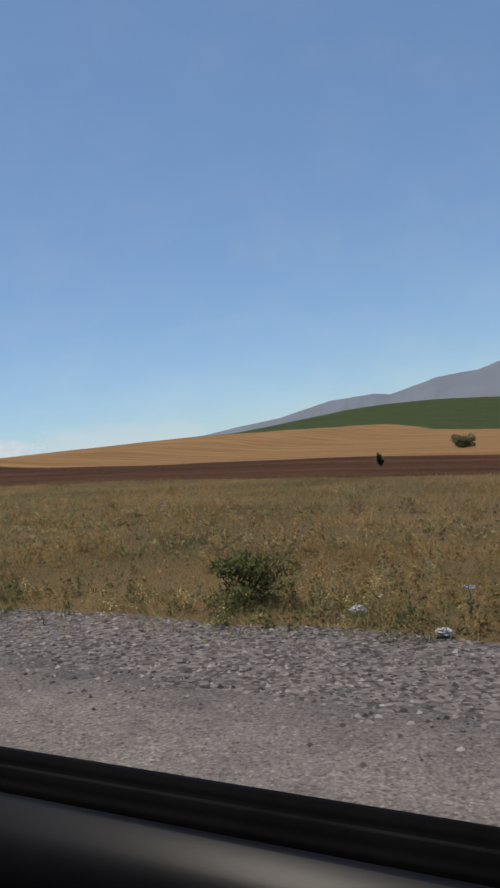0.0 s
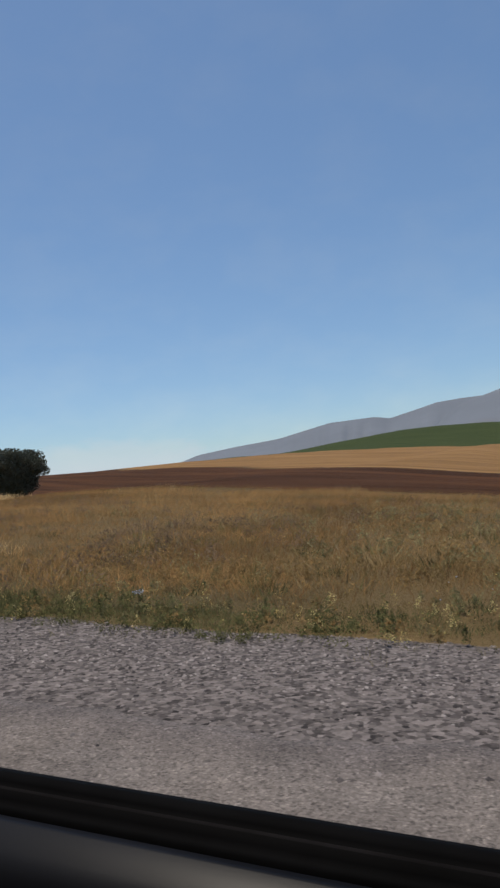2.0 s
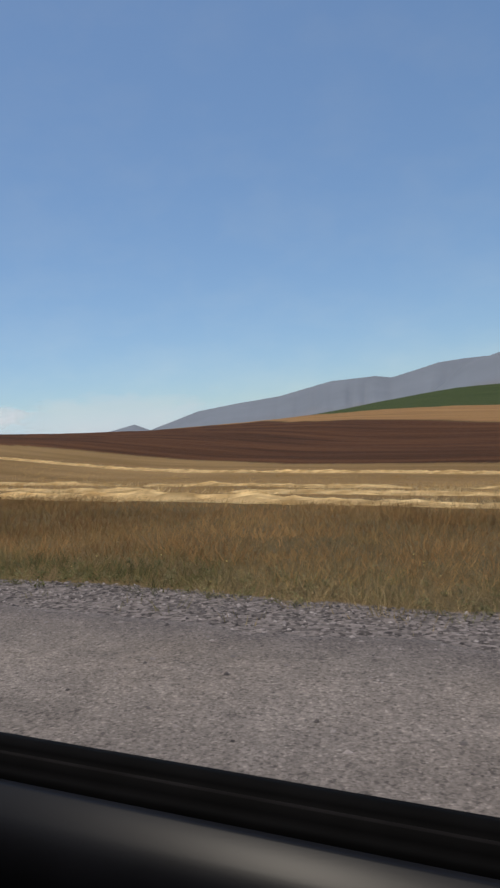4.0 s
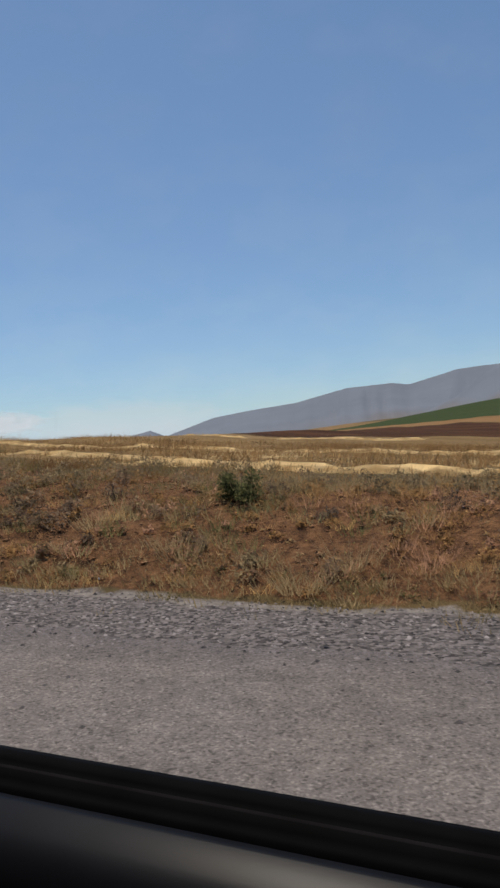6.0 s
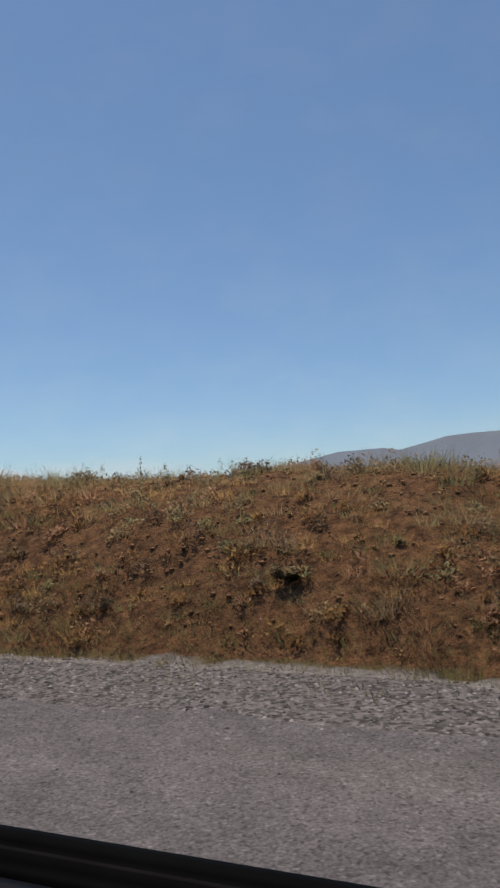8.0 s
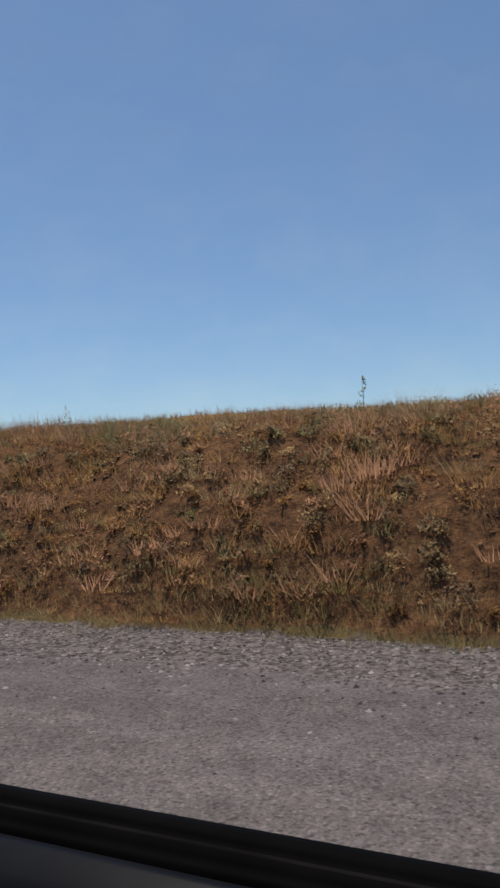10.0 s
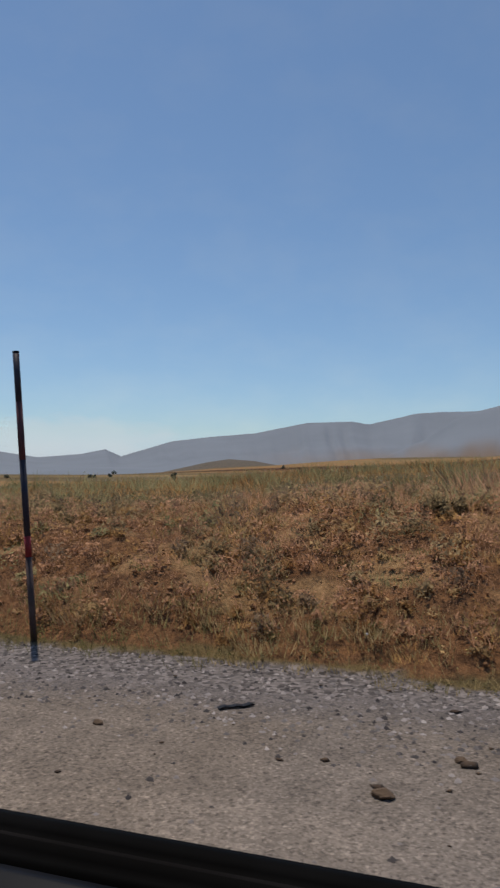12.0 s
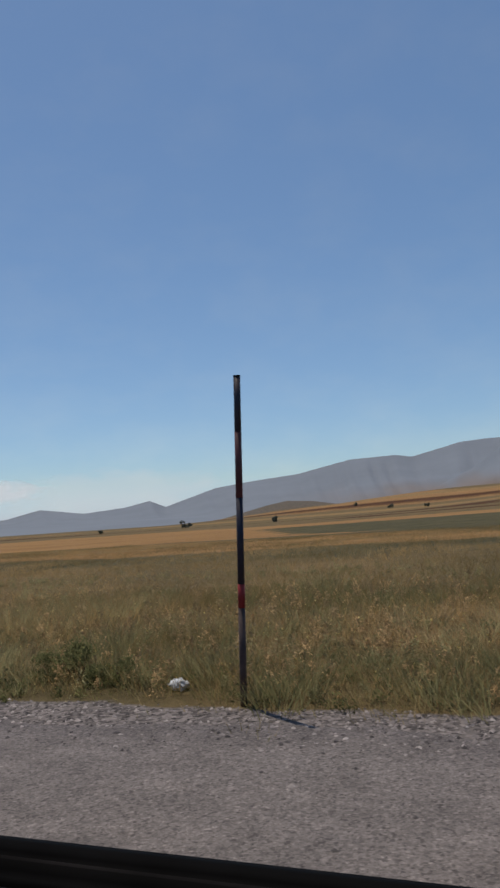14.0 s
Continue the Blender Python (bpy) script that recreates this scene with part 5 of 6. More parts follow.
def warning_sign(s, y, turn, lean):
    base = new("warning_sign")
    base.matrix_world = pose(-s, y, h1(s, y) - 0.03, 0, lean + lean_of(s), turn)
    part("post", tube_bm(0.03, 0, 2.0, 14), M_GREY, base, "grey steel post", True)
    z0, a = 1.50, 1.03
    hgt = a * 0.866
    tri = [(-a / 2, z0), (a / 2, z0), (0, z0 + hgt)]
    plate = part("plate", plate_bm(rounded(tri, 0.06), 0.004), M_RED, base, "red bordered triangular plate")
    at_x(plate, 0.040)
    k = 0.70
    zc = z0 + hgt / 3
    inner = [(p[0] * k, zc + (p[1] - zc) * k) for p in tri]
    at_x(part("face", plate_bm(rounded(inner, 0.03), 0.004), M_WHITE, plate, "white reflective face"), 0.005)
    stem = [(-0.045, zc - 0.17), (0.06, zc - 0.17), (0.06, zc + 0.20), (0.0, zc + 0.31), (-0.055, zc + 0.20), (-0.055, zc + 0.10), (-0.16, zc + 0.08), (-0.17, zc - 0.01), (-0.055, zc + 0.01)]
    at_x(part("symbol", plate_bm(stem, 0.003), M_BLACK, plate, "black side road symbol"), 0.010)
    panel = part("panel", plate_bm(rounded([(-0.29, 0.88), (0.29, 0.88), (0.29, 1.35), (-0.29, 1.35)], 0.03), 0.004), M_DULL, base, "weathered grey supplementary panel")
    at_x(panel, 0.040)
    for nm, y0, y1, za, zb in (("rule", -0.25, 0.27, 1.100, 1.116), ("edge_strip", -0.28, 0.28, 1.32, 1.335), ("edge_strip", -0.28, 0.28, 0.89, 0.905)):
        part(nm, box_bm(0.0015, 0.004, y0, y1, za, zb), M_BLACK, panel)
    for z in (1.55, 1.85, 1.02):
        part("clamp", box_bm(-0.034, 0.036, -0.045, 0.045, z, z + 0.03, 0.004), M_GREY, base)
    return tagged(base, "triangular red bordered junction warning sign on a post", "road sign")


warning_sign(55.69, 5.90, -7, -5.4)


def words(text, size, y, z, parent, name):
    cu = bpy.data.curves.new(name, "FONT")
    cu.body, cu.size, cu.extrude = text, size, 0.0015
    tmp = bpy.data.objects.new(name, cu)
    scene.collection.objects.link(tmp)
    me = bpy.data.meshes.new_from_object(tmp.evaluated_get(bpy.context.evaluated_depsgraph_get()))
    bpy.data.objects.remove(tmp)
    me.materials.clear()
    me.materials.append(M_BLACK)
    ob = new(name, me)
    ob.parent = parent
    ob.matrix_basis = pose(0.0035, y, z, 90, 0, 90)
    return ob


def direction_sign(s, y, turn, lean):
    """White village sign on two posts, its near edge towards the road."""
    base = new("direction_sign")
    base.matrix_world = pose(-s, y, h1(s, y) - 0.03, 0, lean + lean_of(s), turn)
    for yy in (0.0, 0.56):
        part("post", tube_bm(0.035, -0.1, 1.62, 14), M_GREY, base, "grey steel post", True).location.y = yy
    y0, y1, z0, z1 = -0.22, 0.78, 1.24, 1.79
    board = part("board", plate_bm(rounded([(y0, z0), (y1, z0), (y1, z1), (y0, z1)], 0.03), 0.005), M_WHITE, base, "white sign board")
    board.location.x = 0.045
    for nm, a0, a1, b0, b1 in (("border", y0 + 0.005, y1 - 0.005, z1 - 0.026, z1 - 0.006), ("border", y0 + 0.005, y1 - 0.005, z0 + 0.006, z0 + 0.024), ("border", y0 + 0.004, y0 + 0.02, z0 + 0.03, z1 - 0.03), ("border", y1 - 0.02, y1 - 0.004, z0 + 0.03, z1 - 0.03)):
        part(nm, box_bm(0.001, 0.004, a0, a1, b0, b1), M_BLACK, board)
    part("arrow", plate_bm([(-0.19, 1.52), (-0.10, 1.36), (-0.10, 1.45), (-0.05, 1.45), (-0.05, 1.59), (-0.10, 1.59), (-0.10, 1.68)], 0.003), M_BLACK, board, "black left arrow").location.x = 0.003
    for k in range(6):
        part("bar", box_bm(0.001, 0.004, 0.05 + 0.075 * k, 0.105 + 0.075 * k, 1.635, 1.705 + 0.02 * (k % 2)), M_BLACK, board)
    words("Ördekli", 0.15, 0.05, 1.465, board, "lettering")
    words("Tavlaköy", 0.15, 0.05, 1.30, board, "lettering")
    for text, z in (("2", 1.63), ("8", 1.465), ("12", 1.30)):
        words(text, 0.15, 0.67 if len(text) == 1 else 0.61, z, board, "numeral")
    part("rear_rail", box_bm(-0.02, -0.006, y0 + 0.03, y1 - 0.03, 1.66, 1.70), M_GREY, board)
    part("rear_rail", box_bm(-0.02, -0.006, y0 + 0.03, y1 - 0.03, 1.32, 1.36), M_GREY, board)
    return tagged(base, "white village direction sign on two steel posts", "road sign")


direction_sign(232.77, 5.26, -15, 0.8)


# ---- a low bank of cloud far away ----
def cloud_bank(bearing, el, wide, tall, strength, seed, label):
    """A soft white cloud sheet far beyond the plain, thinning out to its rim; its glow stands in for sunlight."""
    m = bpy.data.materials.new("cloud")
    m.use_nodes = True
    n, l = m.node_tree.nodes, m.node_tree.links
    co, puff = n.new("ShaderNodeTexCoord"), n.new("ShaderNodeTexNoise")
    puff.inputs["Scale"].default_value, puff.inputs["Detail"].default_value = 2.2, 5
    shift, round_off = n.new("ShaderNodeMapping"), n.new("ShaderNodeTexGradient")
    shift.inputs["Location"].default_value = (seed, 0, 0)
    shift.inputs["Scale"].default_value = (2.0, 1.0, 1.0)
    round_off.gradient_type = "SPHERICAL"
    l.new(co.outputs["Object"], shift.inputs[0])
    l.new(shift.outputs[0], puff.inputs["Vector"])
    l.new(co.outputs["Object"], round_off.inputs[0])
    add, thick = n.new("ShaderNodeMath"), n.new("ShaderNodeMapRange")
    l.new(round_off.outputs["Fac"], add.inputs[0])
    l.new(puff.outputs[0], add.inputs[1])
    l.new(add.outputs[0], thick.inputs[0])
    thick.inputs[1].default_value, thick.inputs[2].default_value = 0.62, 1.05
    thick.inputs[3].default_value, thick.inputs[4].default_value = 0.0, strength
    clear, white, both = n.new("ShaderNodeBsdfTransparent"), n.new("ShaderNodeEmission"), n.new("ShaderNodeMixShader")
    # emission imitates the brightness of sunlit cloud or haze
    white.inputs[0].default_value, white.inputs[1].default_value = (0.80, 0.86, 0.92, 1), 1.0
    l.new(thick.outputs[0], both.inputs[0])
    l.new(clear.outputs[0], both.inputs[1])
    l.new(white.outputs[0], both.inputs[2])
    l.new(both.outputs[0], n["Material Output"].inputs[0])
    R = 4880.0
    ob = part("cloud", box_bm(-1, 1, -0.01, 0.01, -1, 1), m)
    ob.matrix_world = Matrix.Translation((-175 - R * math.sin(radians(bearing)), R * math.cos(radians(bearing)), R * math.tan(radians(el)))) @ pose(0, 0, 0, 0, 0, bearing) @ Matrix.Diagonal((wide, 1, tall, 1))
    return tagged(ob, label, "cloud", kind="structure")


cloud_bank(42.5, 2.6, 430, 95, 0.75, 4.0, "small white glowing cloud sheet low over the horizon")
cloud_bank(33.0, 2.3, 900, 160, 0.2, 9.0, "thin white glowing sheet for haze over the mountains")


# ---- coarse clods, dark herbs and verge weeds ----
def build_detail():
    k = lambda s, d: smooth(0.2, 0.7, on_bank(s)) * smooth(0.38, 0.58, fbm(s * 0.9, d * 1.3, 171))
    cx, cy = scatter(118, 280, 0.5, 3.8, 34, k)
    pebbles("coarse_clods", "coarse pale clods on the red earth bank", "soil", M_CLOD, cx, cy, np.minimum(RNG.gamma(2.0, 0.009, len(cx)) + 0.010, 0.045), np.clip(RNG.normal(0.1, 0.2, len(cx)), 0, 1), 0.42, 0.3)
    d1 = scatter(118, 280, 0.4, 4.2, 2.6, k)
    growth("bank_dark_herbs", "small dark green herbs dotted over the bank", M_DEEP, [(*d1, (0.04, 0.15), 60, 0.005, 0.2, 1.3, (0.0, 0.9))])
    w = lambda s, d: smooth(0.38, 0.50, fbm(s * 0.7, d * 0.9, 173)) * smooth(-0.2, 0.05, d) * np.where((s > 33.6) & (s < 38.2), smooth(0.5, 0.7, d), 1)
    v1 = scatter(-6, 66, -0.15, 0.8, 7, w)
    v2 = scatter(-6, 60, -0.15, 0.8, 7, w)
    growth("verge_thistles", "dark green thistles standing along the gravel edge", M_DEEP, [(*v1, (0.06, 0.20), 50, 0.005, 0.26, 1.2, (0.0, 1.0))])
    growth("verge_herbs", "grey-olive herbs along the gravel edge", M_LEAF, [(*v2, (0.06, 0.18), 50, 0.005, 0.25, 1.3, (0.1, 1.0))])

    br = lambda s, d: smooth(0.2, 0.7, on_bank(s)) * smooth(196, 206, s) * (0.25 + 0.75 * smooth(0.40, 0.56, fbm(s * 0.8, d * 1.1, 181)))
    c1, c2, c3 = scatter(196, 262, 0.4, 5.0, 6, br), scatter(196, 262, 0.4, 5.0, 5, br), scatter(200, 262, 2.6, 5.5, 2.2, br)
    c4 = scatter(200, 264, -0.1, 0.7, 7, lambda s, d: smooth(0.36, 0.5, fbm(s * 0.5, d, 183)))
    growth("bank_brush", "dry brown brush covering the earth bank", M_ROSY, [(*c1, (0.07, 0.24), 60, 0.008, 0.28, 1.2, (0.0, 0.9)), (*c3, (0.18, 0.42), 70, 0.008, 0.28, 1.0, (0.0, 0.9))])
    growth("bank_tawny_brush", "dull tawny brush covering the earth bank", M_BANK, [(*c2, (0.06, 0.22), 40, 0.007, 0.26, 1.3, (0.0, 0.8))])
    growth("foot_weeds", "green weeds along the foot of the bank", M_OLIVE, [(*c4, (0.05, 0.16), 60, 0.006, 0.25, 1.3, (0.5, 1.0))])


build_detail()


def build_forbs():
    bank = lambda s, d: smooth(0.2, 0.7, on_bank(s))
    clump = lambda f, seed, lo=0.40, hi=0.56: (lambda s, d: bank(s, d) * (0.12 + 0.88 * smooth(lo, hi, fbm(s * f, d * f * 1.3, seed))))
    # cushions of the cutting, thicker towards its end and its crest
    late = lambda s: 0.62 + 0.38 * smooth(196, 226, s)
    q1 = scatter(120, 280, 0.35, 4.8, 5.0, lambda s, d: clump(0.7, 201)(s, d) * late(s))
    q2 = scatter(120, 280, 0.25, 4.8, 8, lambda s, d: clump(0.9, 203, 0.30, 0.55)(s, d) * late(s))
    q3 = scatter(120, 280, 0.25, 4.8, 7, lambda s, d: clump(0.8, 205, 0.32, 0.55)(s, d) * late(s))
    q4 = scatter(120, 280, 0.4, 4.8, 2.6, lambda s, d: clump(0.6, 207)(s, d))
    q5 = scatter(120, 280, 2.2, 7.0, 2.6, lambda s, d: bank(s, d) * late(s) * smooth(0.34, 0.5, fbm(s * 0.6, d * 0.6, 209)))
    q6 = scatter(120, 280, 0.2, 4.8, 9.0, lambda s, d: clump(1.4, 211, 0.3, 0.55)(s, d))
    q7 = scatter(258, 275.4, 0.5, 4.2, 13, lambda s, d: smooth(258, 264, s))
    forbs("bank_thorn_cushions", "rounded grey-brown thorn cushions over the earth bank", M_THORN, [(*q1, (0.10, 0.26), 0.95, 130, 0.025, (0.2, 1.0), "dome"), (*q5, (0.10, 0.30), 0.85, 120, 0.026, (0.1, 1.0), "dome")])
    forbs("bank_brown_cushions", "tawny brown cushions over the earth bank", M_BANK, [(*q2, (0.07, 0.21), 0.9, 66, 0.025, (0.0, 0.8), "dome")])
    forbs("bank_rosy_cushions", "dry rust-coloured cushions over the earth bank", M_ROSY, [(*q3, (0.07, 0.21), 0.9, 66, 0.025, (0.0, 0.9), "dome"), (*q7, (0.08, 0.26), 0.7, 60, 0.018, (0.0, 0.7), "dome")])
    forbs("bank_dark_cushions", "dark grey-brown cushions over the earth bank", M_DUSK, [(*q4, (0.10, 0.26), 0.9, 130, 0.024, (0.2, 1.0), "dome")])
    forbs("bank_sprigs", "small straw-coloured sprigs on the bare soil", M_TAN, [(*q6, (0.03, 0.10), 0.9, 22, 0.018, (0.0, 1.0), "dome")])
    q8 = scatter(205, 268, 0.3, 5.0, 5.0, lambda s, d: bank(s, d) * smooth(205, 222, s) * (0.25 + 0.75 * smooth(0.38, 0.54, fbm(s * 0.7, d * 0.9, 241))))
    q9 = scatter(140, 268, 0.6, 5.5, 2.4, lambda s, d: bank(s, d) * smooth(0.38, 0.52, fbm(s * 0.5, d * 0.8, 243)))
    forbs("bank_tan_cushions", "pale tan cushions on the earth bank", M_TAN, [(*q8, (0.06, 0.20), 0.9, 66, 0.024, (0.2, 1.0), "dome")])
    forbs("bank_olive_cushions", "soft olive cushions on the earth bank", M_LEAF, [(*q9, (0.08, 0.24), 0.95, 100, 0.024, (0.0, 0.9), "dome")])
    e1 = scatter(120, 268, 0.0, 0.75, 10, lambda s, d: bank(s, d) * smooth(0.36, 0.52, fbm(s * 0.5, d, 213)) * smooth(0.8, 0.3, d))
    forbs("bank_foot_herbs", "olive herbs along the foot of the bank", M_OLIVE, [(*e1, (0.05, 0.16), 1.0, 60, 0.013, (0.4, 1.0), "dome")])
    # tall tufts that stand against the sky
    c1 = scatter(146, 184, 2.6, 5.5, 0.45, bank)
    c2 = scatter(220, 262, 2.3, 4.5, 1.5, lambda s, d: bank(s, d) * smooth(0.40, 0.52, fbm(s * 0.8, d * 0.5, 215)))
    forbs("crest_tufts", "grey-green thistles along the top of the bank", M_LEAF, [(*c1, (0.15, 0.38), 0.3, 110, 0.014, (0.0, 0.8), "spire"), (*c2, (0.18, 0.50), 0.35, 140, 0.015, (0.0, 0.8), "spire")])
    # verge and meadow before the cutting
    v1 = scatter(-6, 68, -0.25, 1.3, 28, lambda s, d: np.where((s > 34) & (s < 38), smooth(0.4, 0.7, d), 1) * smooth(1.4, 0.2, d) * smooth(0.34, 0.50, fbm(s * 0.7, d * 0.7, 217)))
    v2 = scatter(-6, 68, 0.1, 3.4, 13, lambda s, d: (1 - 0.85 * smooth(44, 52, s)) * smooth(0.38, 0.54, fbm(s * 0.5, d * 0.6, 219)))
    v3 = scatter(-6, 68, 3.0, 16, 3.2, lambda s, d: (1 - 0.85 * smooth(44, 52, s)) * smooth(0.40, 0.54, fbm(s * 0.22, d * 0.35, 221)))
    v4 = scatter(-6, 68, 0.1, 3.6, 15, lambda s, d: smooth(0.38, 0.54, fbm(s * 0.6, d * 0.7, 223)))
    v5 = scatter(-6, 68, 3.0, 16, 3.6, lambda s, d: (1 - 0.85 * smooth(44, 52, s)) * smooth(0.40, 0.54, fbm(s * 0.25, d * 0.4, 225)))
    v6 = scatter(66, 128, -0.1, 1.4, 12, lambda s, d: smooth(1.5, 0.5, d))
    forbs("verge_leaf_weeds", "leafy green weeds crowding the gravel edge", M_DEEP, [(*v1, (0.06, 0.24), 0.8, 70, 0.013, (0.0, 0.9), "dome"), (*scatter(-6, 68, -0.15, 0.9, 5.5), (0.14, 0.34), 0.4, 80, 0.015, (0.0, 0.8), "spire"), (*scatter(48, 68, 0.0, 1.3, 7), (0.10, 0.28), 0.7, 80, 0.016, (0.0, 0.9), "dome"), (*scatter(66, 112, -0.1, 0.7, 12, lambda s, d: smooth(0.34, 0.5, fbm(s * 0.5, d * 0.8, 263))), (0.07, 0.24), 0.7, 60, 0.014, (0.0, 0.9), "dome")])
    v7 = scatter(-6, 68, -0.1, 1.6, 5, lambda s, d: smooth(0.42, 0.54, fbm(s * 0.35, d * 0.5, 255)))
    v8 = scatter(34.6, 37.6, -0.05, 0.45, 26)
    forbs("spilt_straw", "loose yellow straw heaped at the gravel edge", M_STUBBLE, [(*v8, (0.04, 0.11), 1.3, 40, 0.018, (0.0, 0.5), "dome")])
    forbs("verge_seed_weeds", "pale yellow seeding weeds along the gravel edge", M_SEED, [(*v7, (0.10, 0.28), 0.6, 44, 0.011, (0.0, 1.0), "spire")])
    forbs("meadow_leaf_weeds", "grey-olive leafy weeds in the dry meadow", M_LEAF, [(*v2, (0.08, 0.28), 0.6, 50, 0.017, (0.0, 1.0), "spire"), (*v3, (0.12, 0.34), 0.8, 44, 0.028, (0.0, 1.0), "dome"), (*v6, (0.05, 0.17), 0.8, 44, 0.014, (0.2, 1.0), "dome")])
    forbs("meadow_brown_weeds", "brown seeding weeds in the dry meadow", M_DRY, [(*v4, (0.08, 0.30), 0.6, 50, 0.017, (0.0, 0.9), "spire"), (*v5, (0.12, 0.32), 0.9, 44, 0.028, (0.0, 0.9), "dome")])
    m1 = scatter(-6, 66, 1.0, 15, 2.2, lambda s, d: smooth(0.48, 0.58, fbm(s * 0.3, d * 0.45, 265)) * (1 - 0.6 * smooth(40, 34, s)))
    forbs("meadow_dark_clumps", "dark brown clumps of dead thistle in the meadow", M_DUSK, [(*m1, (0.16, 0.46), 0.8, 90, 0.024, (0.2, 1.0), "dome")])
    # the field past the cutting
    w1 = scatter(297, 330, 0.1, 3.0, 16, lambda s, d: 0.2 + 0.8 * smooth(0.38, 0.52, fbm(s * 0.7, d * 0.8, 227)))
    w2 = scatter(288, 330, 0.4, 11, 4.0, lambda s, d: smooth(-0.6, 0.6, s - 296.3 + 0.3 * d) * (0.2 + 0.8 * smooth(0.40, 0.54, fbm(s * 0.35, d * 0.5, 229))))
    w3 = scatter(288, 330, 0.4, 8, 5.0, lambda s, d: smooth(-0.6, 0.6, s - 296.3 + 0.3 * d) * smooth(0.40, 0.54, fbm(s * 0.4, d * 0.5, 231)))
    w4 = scatter(276, 297, 0.1, 9, 6.0, lambda s, d: smooth(0.40, 0.52, fbm(s * 0.3, d * 0.9, 233)) + 0.5 * smooth(1.4, 0.5, d))
    w5 = scatter(276, 297, 0.1, 9, 1.6)
    w6 = scatter(276, 297, 0.1, 10, 1.4, lambda s, d: 0.3 + 0.7 * smooth(0.42, 0.54, fbm(s * 0.4, d * 0.7, 251)))
    e2 = scatter(280, 290.5, -0.1, 1.9, 34, lambda s, d: smooth(280, 283.5, s) * smooth(2.0, 0.7, d) * (0.3 + 0.7 * smooth(0.38, 0.52, fbm(s * 0.8, d * 0.8, 261))))
    e3 = scatter(283, 292, 0.0, 1.7, 17, lambda s, d: smooth(1.6, 0.7, d))
    e4 = scatter(289.6, 292.0, 0.0, 0.9, 22)
    w7 = scatter(297, 330, 0.0, 0.9, 9, lambda s, d: smooth(1.0, 0.3, d))
    w8 = scatter(297, 330, 0.3, 6.0, 11, lambda s, d: 0.2 + 0.8 * smooth(0.38, 0.54, fbm(s * 0.5, d * 0.6, 253)))
    d9 = RNG.uniform(0.9, 7.5, 210)
    s9 = 296.3 - 0.3 * d9 + RNG.normal(0.7, 0.5, 210)
    forbs("soil_edge_weeds", "dark brown-green weeds edging the bare soil", M_DUSK, [(-s9, edge_y(s9) + d9, (0.14, 0.44), 0.7, 130, 0.018, (0.2, 1.0), "dome")])
    forbs("field_dark_weeds", "dark green weeds low on the field's soil", M_DEEP, [(*w6, (0.06, 0.24), 0.9, 90, 0.018, (0.0, 1.0), "dome"), (*w7, (0.08, 0.24), 0.6, 70, 0.015, (0.0, 1.0), "dome")])
    forbs("roadside_herbs", "olive herbs crowding the edge of bare soil", M_OLIVE, [(*e2, (0.08, 0.28), 0.7, 70, 0.014, (0.2, 1.0), "dome")])
    forbs("roadside_docks", "dark rusty dock stalks beside the gravel", M_DUSK, [(*e3, (0.12, 0.36), 0.4, 70, 0.013, (0.1, 1.0), "spire"), (*e4, (0.16, 0.48), 0.45, 110, 0.014, (0.2, 1.0), "spire")])
    forbs("field_tan_weeds", "straw-brown seeding weeds in the field", M_TAN, [(*w8, (0.10, 0.32), 0.5, 50, 0.016, (0.0, 1.0), "spire")])
    forbs("field_leaf_weeds", "grey-olive leafy weeds in the field", M_LEAF, [(*w1, (0.06, 0.26), 0.6, 60, 0.013, (0.0, 1.0), "spire"), (*w2, (0.10, 0.32), 0.7, 60, 0.019, (0.1, 1.0), "dome"), (*w4, (0.05, 0.22), 0.8, 60, 0.015, (0.2, 1.0), "dome")])
    forbs("field_brown_weeds", "brown seeding weeds in the field", M_THORN, [(*w3, (0.10, 0.34), 0.6, 60, 0.017, (0.0, 1.0), "spire"), (*w5, (0.08, 0.34), 0.35, 70, 0.012, (0.2, 1.0), "spire")])
    # spoil and clods
    d1 = RNG.normal(0, 0.42, 2600)
    x1, y1 = -RNG.normal(276.0, 0.45, 2600) + 0.55 * d1, 6.2 + d1
    pebbles("spoil_heap", "orange clods of freshly dug soil in a heap", "soil", M_CLOD, x1, y1, RNG.gamma(1.4, 0.011, 2600) + 0.005, np.clip(RNG.normal(0.72, 0.3, 2600), 0, 1), 0.75, 0.45)


build_forbs()
for s_, h_ in ((231.57, 0.60), (230.87, 0.58), (235.84, 0.34), (245.12, 0.28), (244.55, 0.34), (244.25, 0.38), (242.85, 0.36), (242.26, 0.42), (241.86, 0.50), (241.6, 0.46), (241.1, 0.52), (240.6, 0.46), (240.45, 0.50), (239.92, 0.58), (251.62, 0.66), (250.96, 0.70), (253.44, 0.42), (157.45, 0.5), (155.6, 0.42)):
    mullein(s_, 8.0, h_)


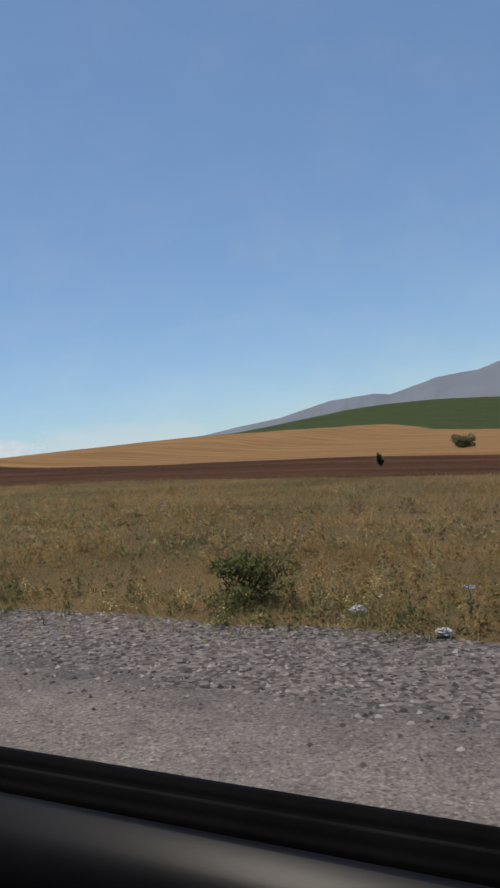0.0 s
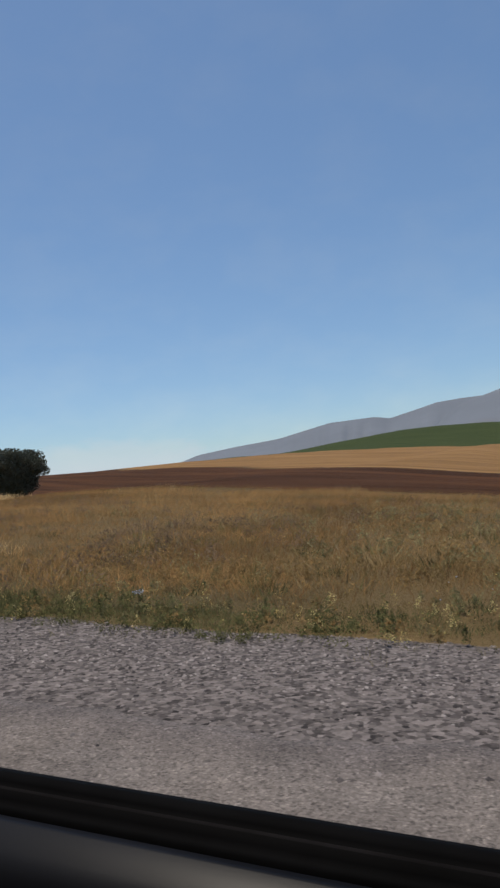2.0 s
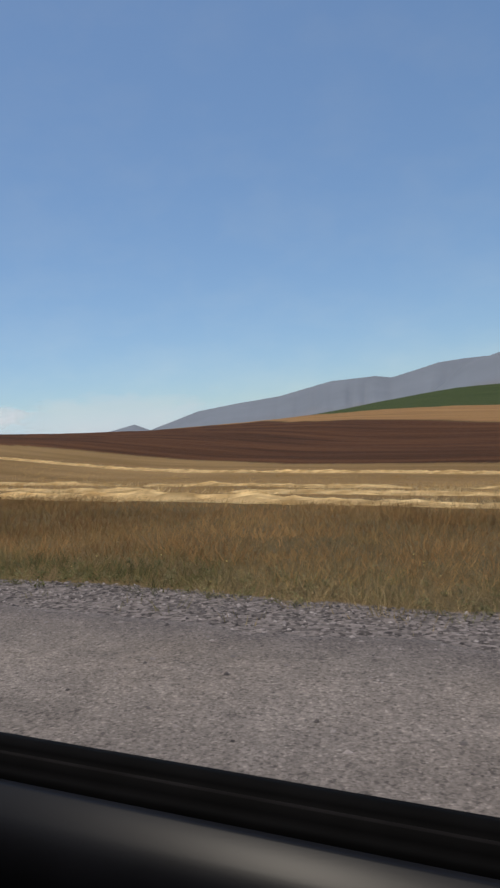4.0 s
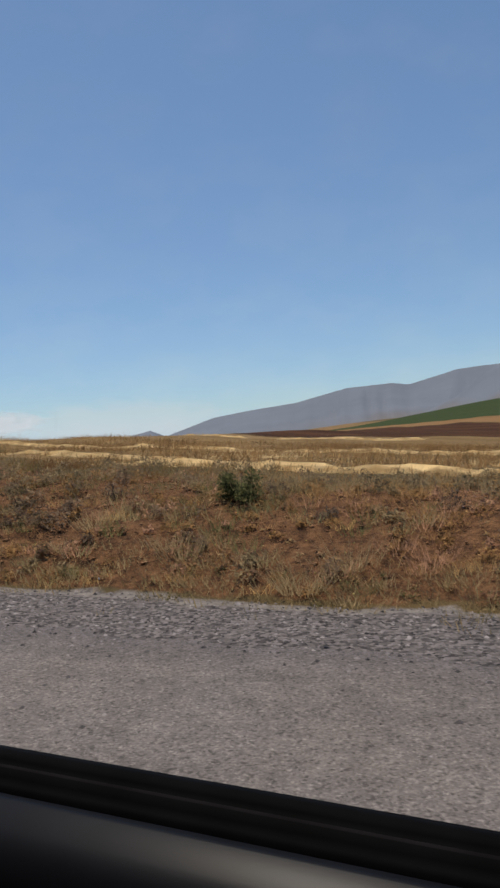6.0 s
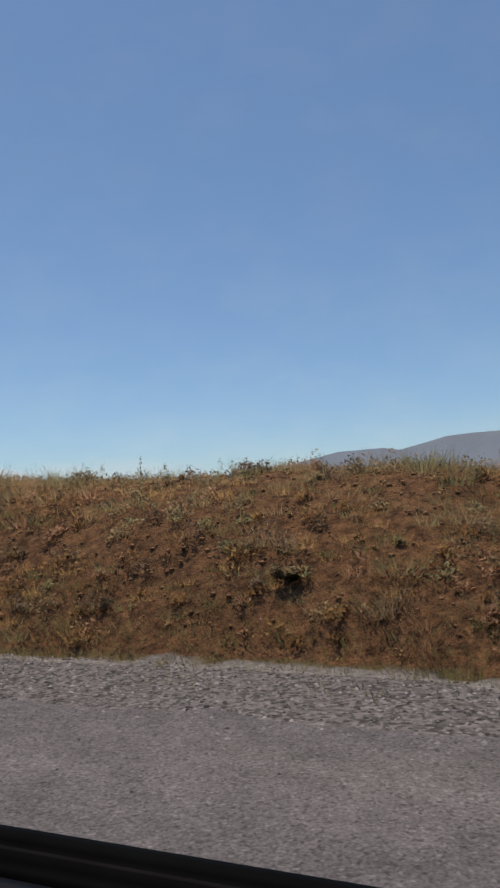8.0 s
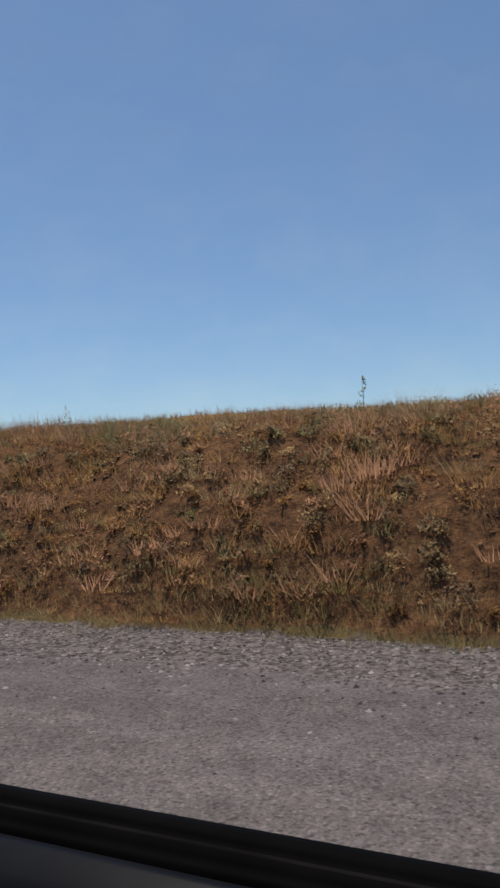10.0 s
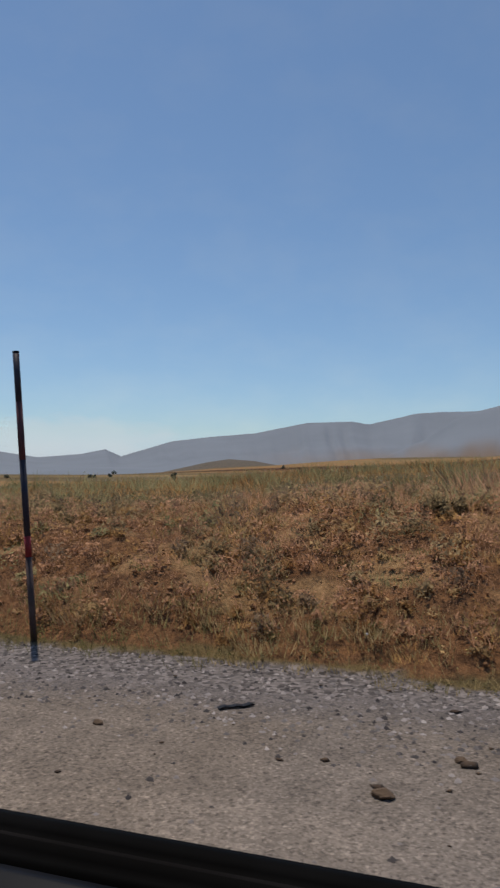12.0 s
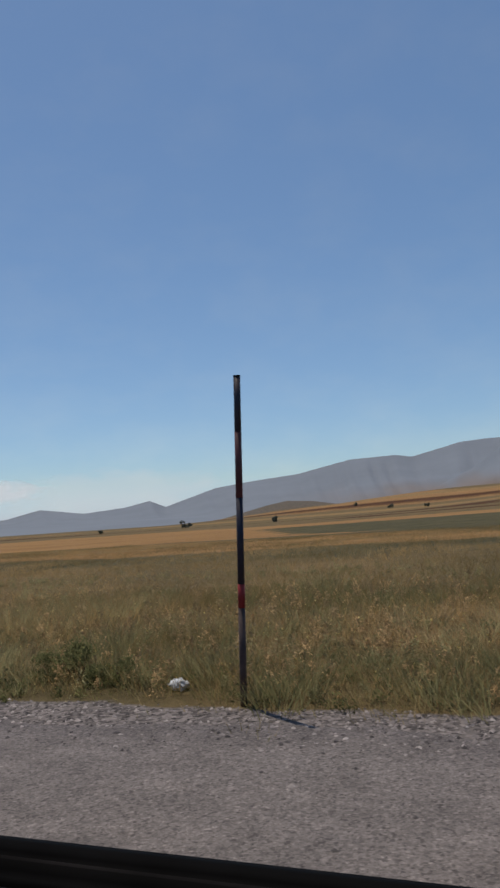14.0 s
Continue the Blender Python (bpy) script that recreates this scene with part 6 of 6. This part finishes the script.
def umbel(s, y, h, wide):
    """A tall stem with a flat white flower head."""
    base = new("white_umbel")
    base.location = (-s, y, h1(s, y) - 0.02)
    part("stem", limb_bm([(0, 0, 0, 0.005), (0.02, 0, h * 0.6, 0.004), (0.01, 0.01, h, 0.003)]), M_LEAF, base)
    leaf_cloud("flower_head", [(0.01, 0.01, h)], [(wide, wide, 0.02)], 60, 0.012, M_PLASTIC, base, "flat white flower head")
    leaf_cloud("leaves", [(0, 0, h * q) for q in (0.2, 0.45)], [(0.08, 0.08, 0.06)] * 2, 40, 0.02, M_LEAF, base)
    return tagged(base, "white flowering umbel standing in the grass", "flower", "white umbels")


for s_, y_, h_, w_ in ((55.78, 7.3, 0.55, 0.06), (57.26, 6.15, 0.2, 0.06), (56.81, 6.2, 0.24, 0.08), (58.0, 5.85, 0.12, 0.05), (58.2, 5.95, 0.14, 0.06), (59.0, 5.9, 0.3, 0.09), (36.4, 6.6, 0.4, 0.10), (36.0, 6.7, 0.34, 0.06), (0.9, 5.8, 0.25, 0.05), (20.5, 6.0, 0.22, 0.05), (47.5, 6.1, 0.25, 0.06)):
    umbel(s_, y_, h_, w_)


def dead_stalks(s, y, h, spread, seed):
    """A bundle of pale dead stalks that arch outwards."""
    dice = random.Random(seed)
    base = new("dead_stalks")
    base.location = (-s, y, h1(s, y) - 0.02)
    for k in range(16):
        a, out, top = dice.uniform(0, 2 * math.pi), spread * dice.uniform(0.4, 1.0), h * dice.uniform(0.6, 1.0)
        arc = [(out * q ** 1.8 * math.cos(a), out * q ** 1.8 * math.sin(a), top * math.sin(q * 1.75), 0.009 * (1.1 - q)) for q in (0.0, 0.2, 0.4, 0.6, 0.8, 1.0)]
        part("stalk", limb_bm(arc), M_STRAW, base)
    return tagged(base, "pale dead stalks arching out of the dry grass", "weed", "dead stalks")


for k, (s_, y_, h_, w_) in enumerate(((55.25, 8.3, 0.85, 0.5), (54.9, 8.6, 0.8, 0.5), (53.04, 8.05, 0.5, 0.5), (51.85, 8.7, 0.5, 0.55), (51.4, 8.3, 0.45, 0.5))):
    dead_stalks(s_, y_, h_, w_, 60 + k)
shrub(57.96, 6.62, 0.55, 0.34, "dark brown bush topped with dead straw", M_DUSK, 1600, 0.018)
